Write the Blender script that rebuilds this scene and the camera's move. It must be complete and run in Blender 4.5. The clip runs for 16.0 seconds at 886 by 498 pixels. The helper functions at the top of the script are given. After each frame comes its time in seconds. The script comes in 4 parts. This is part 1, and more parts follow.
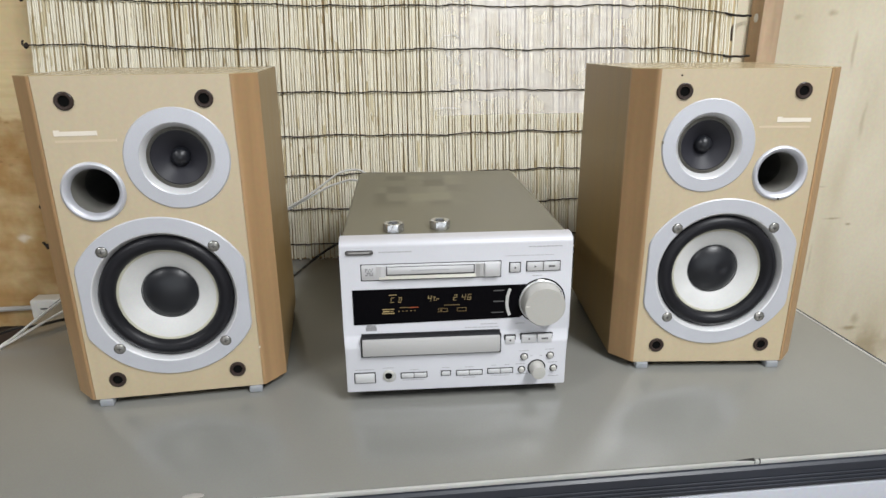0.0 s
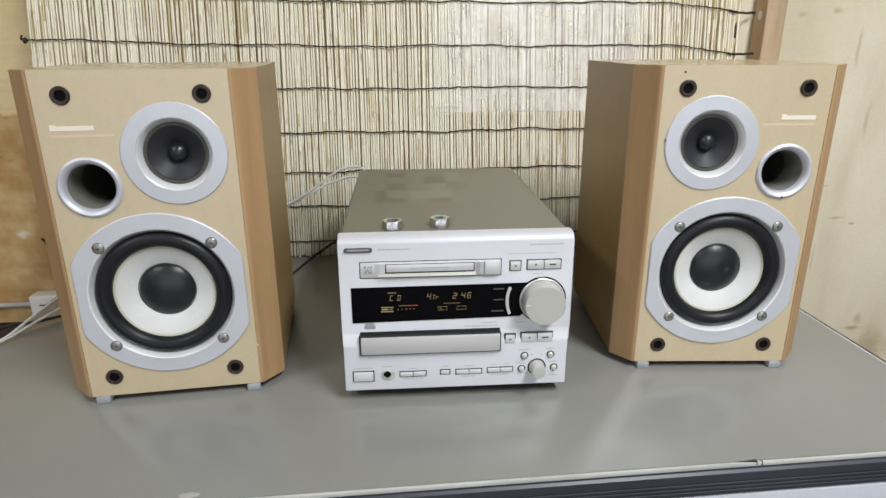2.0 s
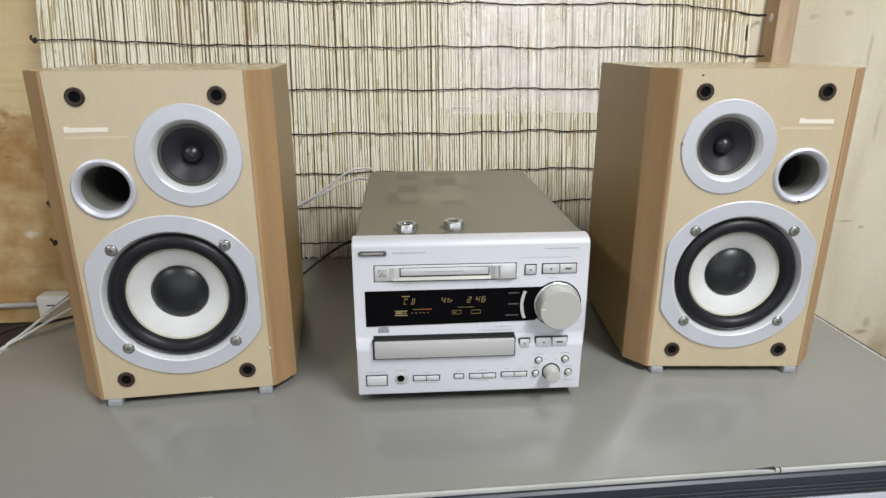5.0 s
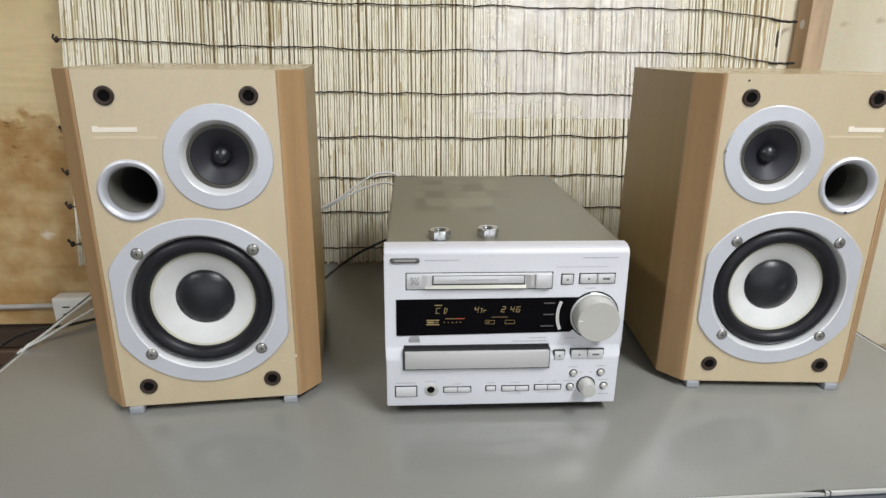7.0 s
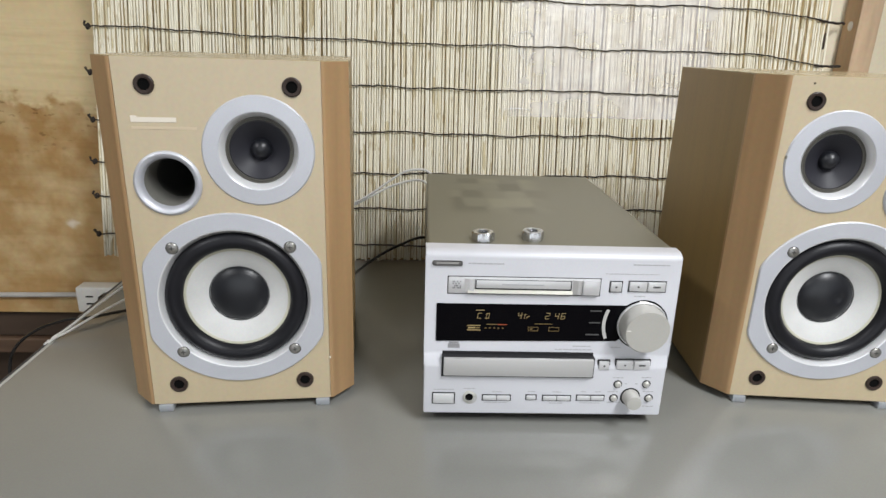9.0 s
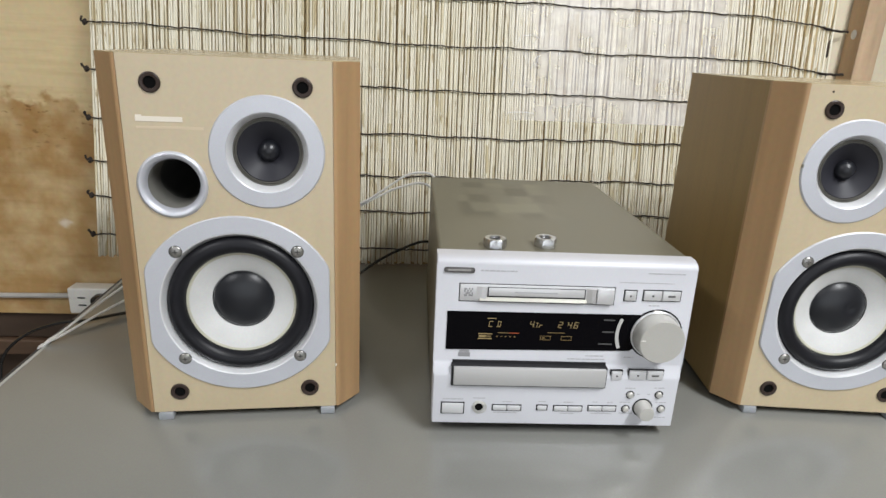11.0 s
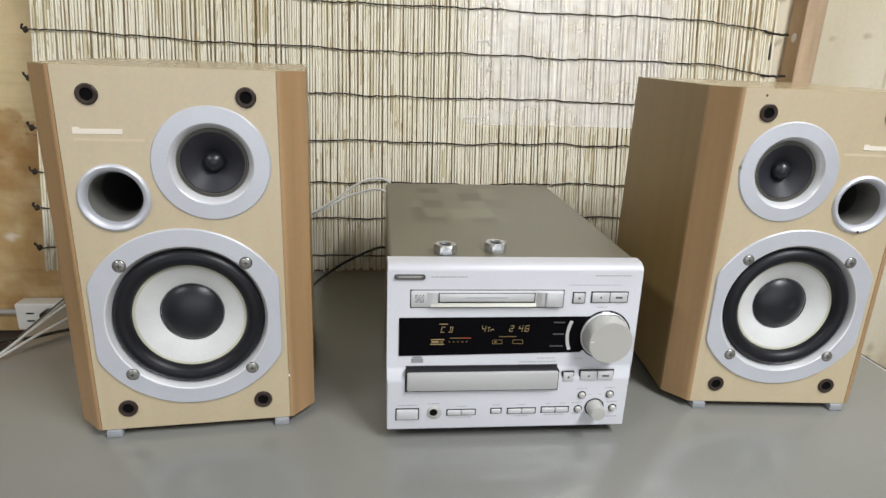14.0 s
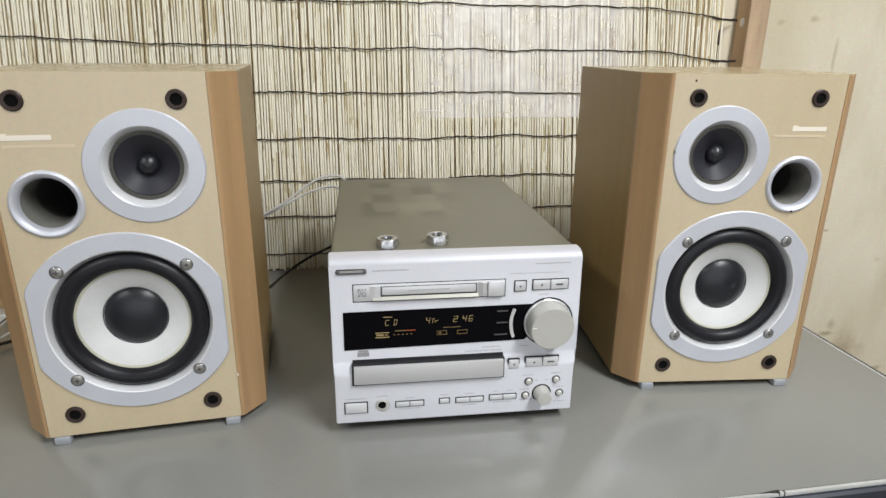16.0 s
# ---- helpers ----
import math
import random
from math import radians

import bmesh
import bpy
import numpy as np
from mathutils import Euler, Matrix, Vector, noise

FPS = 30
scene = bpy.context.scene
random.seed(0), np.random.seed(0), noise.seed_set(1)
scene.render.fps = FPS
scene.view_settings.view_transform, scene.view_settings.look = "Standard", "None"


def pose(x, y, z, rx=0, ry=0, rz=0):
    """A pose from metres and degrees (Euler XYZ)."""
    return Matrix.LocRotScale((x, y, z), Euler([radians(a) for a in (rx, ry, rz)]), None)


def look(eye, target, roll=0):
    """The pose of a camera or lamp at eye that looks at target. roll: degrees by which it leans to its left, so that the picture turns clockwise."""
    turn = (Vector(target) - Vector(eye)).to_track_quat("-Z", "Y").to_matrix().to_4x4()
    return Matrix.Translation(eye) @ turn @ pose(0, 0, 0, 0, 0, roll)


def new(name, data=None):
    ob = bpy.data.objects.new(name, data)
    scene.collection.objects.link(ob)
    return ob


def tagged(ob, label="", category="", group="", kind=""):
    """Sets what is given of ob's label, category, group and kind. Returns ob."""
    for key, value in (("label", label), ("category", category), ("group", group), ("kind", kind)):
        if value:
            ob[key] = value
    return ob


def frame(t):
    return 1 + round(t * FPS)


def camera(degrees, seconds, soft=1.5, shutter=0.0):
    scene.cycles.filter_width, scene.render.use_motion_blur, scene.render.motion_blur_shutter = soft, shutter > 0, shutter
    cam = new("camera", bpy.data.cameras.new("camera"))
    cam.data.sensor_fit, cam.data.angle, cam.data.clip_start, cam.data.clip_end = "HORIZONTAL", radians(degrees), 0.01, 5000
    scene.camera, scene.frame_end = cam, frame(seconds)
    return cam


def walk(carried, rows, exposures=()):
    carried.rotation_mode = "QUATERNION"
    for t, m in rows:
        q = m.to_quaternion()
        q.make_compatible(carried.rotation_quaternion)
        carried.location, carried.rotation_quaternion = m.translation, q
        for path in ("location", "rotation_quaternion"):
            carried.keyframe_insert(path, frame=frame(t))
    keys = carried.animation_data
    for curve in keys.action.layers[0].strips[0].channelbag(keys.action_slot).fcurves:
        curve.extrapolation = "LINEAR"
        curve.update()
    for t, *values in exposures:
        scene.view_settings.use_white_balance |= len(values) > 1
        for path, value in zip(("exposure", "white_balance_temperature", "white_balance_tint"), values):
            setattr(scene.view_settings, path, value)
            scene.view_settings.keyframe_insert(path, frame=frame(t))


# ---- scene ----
cam = camera(71.7, 16.0)
PATH = [
    (0, (0.009, -0.005, 1.063), (0.173, 1.888, 0.439), -0.4),
    (0.5, (0.008, -0.004, 1.064), (0.176, 1.889, 0.441), -0.3),
    (1, (0.01, -0.003, 1.064), (0.177, 1.889, 0.439), -0.2),
    (1.5, (0.011, -0.002, 1.063), (0.174, 1.89, 0.435), -0.2),
    (2, (0.011, 0.0, 1.061), (0.17, 1.891, 0.431), -0.2),
    (2.5, (0.007, 0.002, 1.062), (0.157, 1.893, 0.43), -0.2),
    (3, (0.002, 0.003, 1.063), (0.146, 1.894, 0.429), -0.2),
    (3.5, (0.004, 0.004, 1.06), (0.148, 1.894, 0.423), -0.2),
    (6, (-0.008, 0.009, 1.064), (0.151, 1.905, 0.446), 0.1),
    (6.5, (-0.014, 0.015, 1.061), (0.133, 1.913, 0.448), 0.3),
    (7, (-0.023, 0.024, 1.059), (0.111, 1.922, 0.446), 0.6),
    (7.5, (-0.032, 0.031, 1.059), (0.085, 1.932, 0.447), 0.9),
    (8, (-0.037, 0.035, 1.06), (0.068, 1.935, 0.445), 1.3),
    (8.5, (-0.041, 0.038, 1.057), (0.059, 1.937, 0.439), 1.6),
    (9, (-0.048, 0.046, 1.057), (0.047, 1.943, 0.431), 1.8),
    (11.5, (-0.068, 0.061, 1.056), (0.072, 1.958, 0.438), 3.0),
    (12, (-0.07, 0.063, 1.057), (0.086, 1.959, 0.438), 3.2),
    (12.5, (-0.061, 0.063, 1.056), (0.123, 1.958, 0.442), 3.4),
    (13, (-0.06, 0.061, 1.057), (0.143, 1.954, 0.445), 3.3),
    (13.5, (-0.054, 0.059, 1.059), (0.165, 1.952, 0.452), 2.9),
    (14, (-0.051, 0.057, 1.061), (0.181, 1.948, 0.453), 2.3),
    (14.5, (-0.038, 0.054, 1.061), (0.219, 1.942, 0.454), 1.8),
    (15, (-0.026, 0.051, 1.06), (0.242, 1.936, 0.447), 1.2),
    (15.5, (-0.021, 0.048, 1.062), (0.256, 1.93, 0.444), 0.7),
    (16, (-0.017, 0.047, 1.062), (0.268, 1.926, 0.439), 0.6),
]
walk(cam, [(t, look(eye, target, roll)) for t, eye, target, roll in PATH])

# ---- world and lamps ----
world = bpy.data.worlds.new("world")
scene.world = world
world.use_nodes = True
world.node_tree.nodes["Background"].inputs[0].default_value = (0.9, 0.95, 1.0, 1)
world.node_tree.nodes["Background"].inputs[1].default_value = 0.0


def area_lamp(name, place, size_x, size_y, power, colour):
    data = bpy.data.lights.new(name, "AREA")
    data.shape, data.size, data.size_y, data.energy, data.color = "RECTANGLE", size_x, size_y, power, colour
    ob = new(name, data)
    ob.location = place
    return ob


LAMP_COLOUR = (0.935, 0.955, 0.975)
LAMPS = [((0.80, -0.62, 2.30), 59.0), ((-1.35, -0.75, 2.30), 26.0)]
for place, power in LAMPS:
    area_lamp("ceiling_lamp_light", place, 0.22, 1.15, power, LAMP_COLOUR)
# daylight in the wide window behind the camera
WIN_X0, WIN_X1, WIN_Z0, WIN_Z1 = -1.45, 1.75, 0.12, 1.90
daylight = area_lamp("window_light", ((WIN_X0 + WIN_X1) / 2, -2.795, (WIN_Z0 + WIN_Z1) / 2), WIN_X1 - WIN_X0, WIN_Z1 - WIN_Z0, 22.0, (0.88, 0.945, 1.0))
daylight.rotation_euler = (radians(90), 0, 0)


# ---- materials ----
def material(name, base, rough=0.5, metal=0.0, vary=0.12, scale=(30, 30, 30), fine=300.0, bump=0.05, other=None,
             coat=0.0, random_tint=0.0, detail=6.0):
    m = bpy.data.materials.new(name)
    m.use_nodes = True
    nt = m.node_tree
    n, link = nt.nodes, nt.links
    b = n["Principled BSDF"]
    b.inputs["Roughness"].default_value, b.inputs["Metallic"].default_value = rough, metal
    b.inputs["Coat Weight"].default_value = coat
    tc = n.new("ShaderNodeTexCoord")
    mp = n.new("ShaderNodeMapping")
    mp.inputs["Scale"].default_value = scale
    link.new(tc.outputs["Object"], mp.inputs["Vector"])
    big = n.new("ShaderNodeTexNoise")
    big.inputs["Scale"].default_value, big.inputs["Detail"].default_value = 1.0, detail
    link.new(mp.outputs[0], big.inputs["Vector"])
    small = n.new("ShaderNodeTexNoise")
    small.inputs["Scale"].default_value, small.inputs["Detail"].default_value = fine, 3.0
    link.new(tc.outputs["Object"], small.inputs["Vector"])
    dark = [c * (1 - vary) for c in base] if other is None else other
    light = [min(1, c * (1 + vary)) for c in base] if other is None else base
    ramp = n.new("ShaderNodeValToRGB")
    ramp.color_ramp.elements[0].position, ramp.color_ramp.elements[1].position = 0.32, 0.68
    ramp.color_ramp.elements[0].color, ramp.color_ramp.elements[1].color = (*dark, 1), (*light, 1)
    link.new(big.outputs["Fac"], ramp.inputs[0])
    mix = n.new("ShaderNodeMix")
    mix.data_type, mix.blend_type = "RGBA", "MULTIPLY"
    mix.inputs[0].default_value = 0.18
    link.new(ramp.outputs[0], mix.inputs[6])
    link.new(small.outputs["Color"], mix.inputs[7])
    out = mix.outputs[2]
    if random_tint:
        info = n.new("ShaderNodeObjectInfo")
        rng = n.new("ShaderNodeMapRange")
        rng.inputs[3].default_value, rng.inputs[4].default_value = 1 - random_tint, 1 + random_tint
        link.new(info.outputs["Random"], rng.inputs[0])
        hsv = n.new("ShaderNodeHueSaturation")
        link.new(rng.outputs[0], hsv.inputs["Value"])
        link.new(out, hsv.inputs["Color"])
        out = hsv.outputs[0]
    link.new(out, b.inputs["Base Color"])
    rr = n.new("ShaderNodeMapRange")
    rr.inputs[3].default_value, rr.inputs[4].default_value = max(0.02, rough - 0.07), min(1, rough + 0.07)
    link.new(big.outputs["Fac"], rr.inputs[0])
    link.new(rr.outputs[0], b.inputs["Roughness"])
    if bump:
        bp = n.new("ShaderNodeBump")
        bp.inputs["Strength"].default_value, bp.inputs["Distance"].default_value = bump, 0.002
        link.new(small.outputs["Fac"], bp.inputs["Height"])
        link.new(bp.outputs[0], b.inputs["Normal"])
    return m


def plain(name, base, rough=0.5, metal=0.0, glow=0.0):
    m = bpy.data.materials.new(name)
    m.use_nodes = True
    b = m.node_tree.nodes["Principled BSDF"]
    b.inputs["Base Color"].default_value = (*base, 1)
    b.inputs["Roughness"].default_value, b.inputs["Metallic"].default_value = rough, metal
    if glow:
        b.inputs["Emission Color"].default_value, b.inputs["Emission Strength"].default_value = (*base, 1), glow
    return m


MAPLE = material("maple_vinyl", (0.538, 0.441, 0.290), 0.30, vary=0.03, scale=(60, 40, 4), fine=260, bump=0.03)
# Same maple as the baffle, darkened: the sides' shade is in this colour.
MAPLE_SHADED = material("maple_vinyl_shaded", (0.30, 0.20, 0.082), 0.36, vary=0.08, scale=(60, 60, 4), fine=260, bump=0.05)
# Same maple again, paler than the sides: the top's sheen is in this colour.
MAPLE_SHEEN = material("maple_vinyl_sheen", (0.46, 0.37, 0.22), 0.22, vary=0.05, scale=(60, 60, 4), fine=260, bump=0.03)
CHERRY = material("cherry_vinyl", (0.405, 0.252, 0.125), 0.45, vary=0.10, scale=(80, 80, 5), fine=240, bump=0.04)
SILVER = material("silver_paint", (0.635, 0.648, 0.70), 0.48, 0.45, vary=0.03, fine=900, bump=0.02)
SILVER_BRIGHT = material("bright_silver", (0.84, 0.845, 0.86), 0.34, 0.35, vary=0.03, fine=900, bump=0.01)
PANEL = material("silver_panel", (0.665, 0.67, 0.712), 0.55, 0.2, vary=0.025, scale=(20, 20, 20), fine=1200, bump=0.015)
BUTTON = material("button_silver", (0.68, 0.68, 0.69), 0.33, 0.3, vary=0.03, fine=900, bump=0.01)
TRAY = material("tray_silver", (0.55, 0.545, 0.54), 0.42, 0.3, vary=0.03, scale=(4, 20, 60), fine=900, bump=0.02)
KNOB = material("knob_silver", (0.55, 0.54, 0.505), 0.4, 0.3, vary=0.03, fine=900, bump=0.02)
COVER = material("cover_paint", (0.198, 0.184, 0.136), 0.42, 0.25, vary=0.07, scale=(14, 9, 14), fine=1400, bump=0.05)
RUBBER = material("surround_rubber", (0.009, 0.009, 0.012), 0.42, vary=0.2, fine=700, bump=0.03)
CONE = material("white_cone", (0.66, 0.66, 0.65), 0.6, vary=0.04, scale=(50, 50, 50), fine=700, bump=0.05)
GLUE = material("cone_rim_glue", (0.54, 0.525, 0.42), 0.5, vary=0.1)
CAP = material("dust_cap", (0.011, 0.012, 0.016), 0.38, vary=0.2, scale=(40, 40, 40), fine=500, bump=0.01)
TWEETER = material("tweeter_cone", (0.024, 0.024, 0.031), 0.5, vary=0.15, fine=700, bump=0.03)
BLACK = plain("black_void", (0.003, 0.003, 0.003), 0.9)
BLACK.node_tree.nodes["Principled BSDF"].inputs["Specular IOR Level"].default_value = 0.1
DARK = material("dark_plastic", (0.02, 0.019, 0.019), 0.45, vary=0.15, fine=600)
BROWN_PLASTIC = material("brown_plastic", (0.040, 0.026, 0.021), 0.4, vary=0.15, fine=600)
for dull in (RUBBER, TWEETER, BROWN_PLASTIC):
    dull.node_tree.nodes["Principled BSDF"].inputs["Specular IOR Level"].default_value = 0.3
MAPLE_SHADED.node_tree.nodes["Principled BSDF"].inputs["Specular IOR Level"].default_value = 0.18
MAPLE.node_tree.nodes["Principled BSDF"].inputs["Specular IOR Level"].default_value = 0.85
WINDOW = plain("display_window", (0.002, 0.002, 0.003), 0.10)
WINDOW.node_tree.nodes["Principled BSDF"].inputs["Specular IOR Level"].default_value = 0.10
AMBER = plain("amber_segments", (0.22, 0.165, 0.075), 0.4, glow=0.5)
AMBER_DIM = plain("amber_dim", (0.13, 0.09, 0.035), 0.4, glow=0.4)
RED = plain("red_segments", (0.26, 0.055, 0.02), 0.4, glow=0.4)
PRINT = plain("grey_print", (0.40, 0.40, 0.42), 0.5)
PRINT_PALE = plain("pale_print", (0.82, 0.80, 0.76), 0.5)
MARK = plain("pale_mark", (0.74, 0.68, 0.58), 0.5)
PRINT_MID = plain("mid_print", (0.27, 0.27, 0.28), 0.5)
ARC = plain("arc_print", (0.46, 0.455, 0.44), 0.5)
PRINT_DARK = plain("dark_print", (0.09, 0.09, 0.09), 0.5)
FAINT = plain("faint_print", (0.585, 0.483, 0.342), 0.5)
PRINT_DIM = plain("dim_print", (0.065, 0.065, 0.065), 0.5)
GAP = plain("gap_black", (0.012, 0.012, 0.014), 0.6)
STEEL = material("zinc_steel", (0.62, 0.63, 0.64), 0.25, 0.9, vary=0.12, scale=(200, 200, 200), fine=900, bump=0.04)
SCREW = material("screw_steel", (0.36, 0.35, 0.33), 0.36, 0.8, vary=0.15, scale=(300, 300, 300))
FOOT = material("clear_foot", (0.46, 0.48, 0.51), 0.22, vary=0.08)
FOOT.node_tree.nodes["Principled BSDF"].inputs["Transmission Weight"].default_value = 0.3
DESK_TOP = material("desk_laminate", (0.230, 0.231, 0.214), 0.23, vary=0.05, scale=(5, 5, 5), fine=700, bump=0.02)
DESK_TOP.node_tree.nodes["Principled BSDF"].inputs["Specular IOR Level"].default_value = 0.75
DESK_LIP = material("desk_lip", (0.47, 0.47, 0.45), 0.35, vary=0.12, scale=(20, 20, 20))
DESK_BAND = material("desk_band_vinyl", (0.026, 0.030, 0.041), 0.42, vary=0.15, scale=(8, 40, 40))
DESK_METAL = material("desk_metal", (0.47, 0.49, 0.54), 0.4, vary=0.05, scale=(6, 6, 6))
PLY_PALE = material("pale_plywood", (0.81, 0.74, 0.58), 0.5, vary=0.1, scale=(7, 5, 4), fine=160, bump=0.04, other=(0.71, 0.63, 0.46), detail=8)
POST_WOOD = material("post_wood", (0.52, 0.37, 0.235), 0.6, vary=0.2, scale=(40, 40, 5), fine=150, bump=0.1)
LEDGE_WOOD = material("brown_ledge", (0.12, 0.07, 0.042), 0.6, vary=0.25, scale=(3, 30, 30), fine=150)
SLOT_GREY = plain("slot_grey", (0.05, 0.048, 0.045), 0.6)
TWEETER_RIM = material("tweeter_rim", (0.11, 0.105, 0.09), 0.5, vary=0.15, fine=600)
LOWER_WOOD = material("dark_boards", (0.050, 0.030, 0.018), 0.7, vary=0.3, scale=(3, 30, 30), fine=150)
CREAM = material("cream_board", (0.80, 0.72, 0.55), 0.6, vary=0.06, scale=(8, 8, 3))
CORD = material("dark_cord", (0.030, 0.022, 0.017), 0.9, vary=0.3, scale=(300, 300, 300), fine=1500, bump=0.4)
WHITE_CABLE = material("white_cable", (0.70, 0.69, 0.66), 0.4, vary=0.06)
GREY_CABLE = material("grey_cable", (0.42, 0.40, 0.37), 0.5, vary=0.08)
BLACK_CABLE = material("black_cable", (0.018, 0.017, 0.017), 0.25, vary=0.2)
OUTLET = material("outlet_plastic", (0.87, 0.855, 0.80), 0.35, vary=0.04)
PORT_GREY = material("port_grey", (0.20, 0.195, 0.175), 0.5, 0.1, vary=0.08)
FLARE = material("port_flare", (0.085, 0.082, 0.075), 0.5, 0.1, vary=0.05)
ROOM_WALL = material("room_wall", (0.17, 0.155, 0.135), 0.8, vary=0.06, scale=(2, 2, 2))
PALE_WALL = material("pale_room_wall", (0.72, 0.72, 0.71), 0.8, vary=0.04, scale=(2, 2, 2))
ROOM_FLOOR = material("room_floor", (0.16, 0.13, 0.10), 0.6, vary=0.15, scale=(3, 3, 3))
ROOM_CEILING = material("room_ceiling", (0.38, 0.37, 0.35), 0.8, vary=0.04, scale=(2, 2, 2))
LAMP_WHITE = material("lamp_housing", (0.8, 0.8, 0.78), 0.4, vary=0.03)


def stained_plywood():
    """Aged plywood: paler above, with a brown water stain of ragged outline below."""
    m = material("stained_plywood", (0.75, 0.60, 0.35), 0.36, vary=0.1, scale=(2.2, 5, 14), fine=120, bump=0.04,
                 other=(0.66, 0.51, 0.28), detail=8)
    nt = m.node_tree
    n, link = nt.nodes, nt.links
    b = n["Principled BSDF"]
    src = b.inputs["Base Color"].links[0].from_socket
    tc = n.new("ShaderNodeTexCoord")
    sep = n.new("ShaderNodeSeparateXYZ")
    link.new(tc.outputs["Object"], sep.inputs[0])
    wob = n.new("ShaderNodeTexNoise")
    wob.inputs["Scale"].default_value, wob.inputs["Detail"].default_value = 27, 10
    link.new(tc.outputs["Object"], wob.inputs["Vector"])
    add = n.new("ShaderNodeMath")
    add.operation = "MULTIPLY_ADD"
    add.inputs[1].default_value = 0.10
    link.new(wob.outputs["Fac"], add.inputs[0])
    link.new(sep.outputs["Z"], add.inputs[2])
    ramp = n.new("ShaderNodeValToRGB")
    e = ramp.color_ramp.elements
    e[0].position, e[0].color = 0.300, (0.86, 0.86, 0.86, 1)
    e[1].position, e[1].color = 0.554, (0, 0, 0, 1)
    for p, v in ((0.43, 0.90), (0.50, 0.96), (0.542, 1.0)):
        k = ramp.color_ramp.elements.new(p)
        k.color = (v, v, v, 1)
    clip = n.new("ShaderNodeMath")
    clip.operation = "SUBTRACT"
    clip.inputs[1].default_value = 0.455
    link.new(add.outputs[0], clip.inputs[0])
    link.new(clip.outputs[0], ramp.inputs[0])
    blot = n.new("ShaderNodeTexNoise")
    blot.inputs["Scale"].default_value, blot.inputs["Detail"].default_value = 23, 10
    link.new(tc.outputs["Object"], blot.inputs["Vector"])
    br = n.new("ShaderNodeMapRange")
    br.inputs[1].default_value, br.inputs[2].default_value = 0.08, 0.60
    link.new(blot.outputs["Fac"], br.inputs[0])
    mul = n.new("ShaderNodeMath")
    mul.operation = "MULTIPLY"
    link.new(ramp.outputs[0], mul.inputs[0])
    link.new(br.outputs[0], mul.inputs[1])
    mix = n.new("ShaderNodeMix")
    mix.data_type, mix.blend_type = "RGBA", "MULTIPLY"
    link.new(mul.outputs[0], mix.inputs[0])
    link.new(src, mix.inputs[6])
    mix.inputs[7].default_value = (0.56, 0.40, 0.235, 1)
    out = mix.outputs[2]
    # long horizontal grain streaks
    gm, grain, gr = n.new("ShaderNodeMapping"), n.new("ShaderNodeTexNoise"), n.new("ShaderNodeMapRange")
    gm.inputs["Scale"].default_value = (7, 7, 85)
    grain.inputs["Scale"].default_value, grain.inputs["Detail"].default_value = 1.0, 6
    link.new(tc.outputs["Object"], gm.inputs["Vector"])
    link.new(gm.outputs[0], grain.inputs["Vector"])
    gr.inputs[1].default_value, gr.inputs[2].default_value, gr.inputs[4].default_value = 0.48, 0.72, 0.45
    link.new(grain.outputs["Fac"], gr.inputs[0])
    # flaked dark specks in a band along the border of the stain
    fm, flake, fr = n.new("ShaderNodeMapping"), n.new("ShaderNodeTexNoise"), n.new("ShaderNodeMapRange")
    fm.inputs["Scale"].default_value = (55, 55, 120)
    flake.inputs["Scale"].default_value, flake.inputs["Detail"].default_value = 1.0, 3
    link.new(tc.outputs["Object"], fm.inputs["Vector"])
    link.new(fm.outputs[0], flake.inputs["Vector"])
    fr.inputs[1].default_value, fr.inputs[2].default_value = 0.60, 0.68
    link.new(flake.outputs["Fac"], fr.inputs[0])
    band = n.new("ShaderNodeValToRGB")
    e = band.color_ramp.elements
    e[0].position, e[0].color, e[1].position, e[1].color = 0.44, (0, 0, 0, 1), 0.575, (0, 0, 0, 1)
    k = band.color_ramp.elements.new(0.535)
    k.color = (0.8, 0.8, 0.8, 1)
    link.new(clip.outputs[0], band.inputs[0])
    fl = n.new("ShaderNodeMath")
    fl.operation = "MULTIPLY"
    link.new(fr.outputs[0], fl.inputs[0])
    link.new(band.outputs[0], fl.inputs[1])
    # a pale smear
    sv, sl, smear = n.new("ShaderNodeVectorMath"), n.new("ShaderNodeVectorMath"), n.new("ShaderNodeMapRange")
    sm = n.new("ShaderNodeMapping")
    sm.inputs["Location"].default_value, sm.inputs["Scale"].default_value = (0.607 * 55, 0, -0.757 * 85), (55, 0, 85)
    link.new(tc.outputs["Object"], sm.inputs["Vector"])
    sv.operation, sv.inputs[1].default_value = "MULTIPLY_ADD", (3.0, 0, 3.0)
    link.new(wob.outputs["Color"], sv.inputs[0])
    link.new(sm.outputs[0], sv.inputs[2])
    sl.operation = "DISTANCE"
    sl.inputs[1].default_value = (1.5, 0, 1.5)
    link.new(sv.outputs[0], sl.inputs[0])
    smear.interpolation_type = "SMOOTHSTEP"
    smear.inputs[1].default_value, smear.inputs[2].default_value, smear.inputs[4].default_value = 1.05, 0.1, 0.55
    link.new(sl.outputs["Value"], smear.inputs[0])
    for fac, mode, tone in ((gr.outputs[0], "MULTIPLY", (0.74, 0.64, 0.52, 1)), (fl.outputs[0], "MULTIPLY", (0.42, 0.33, 0.25, 1)), (smear.outputs[0], "MIX", (0.80, 0.76, 0.68, 1))):
        mx = n.new("ShaderNodeMix")
        mx.data_type, mx.blend_type = "RGBA", mode
        link.new(fac, mx.inputs[0])
        link.new(out, mx.inputs[6])
        mx.inputs[7].default_value = tone
        out = mx.outputs[2]
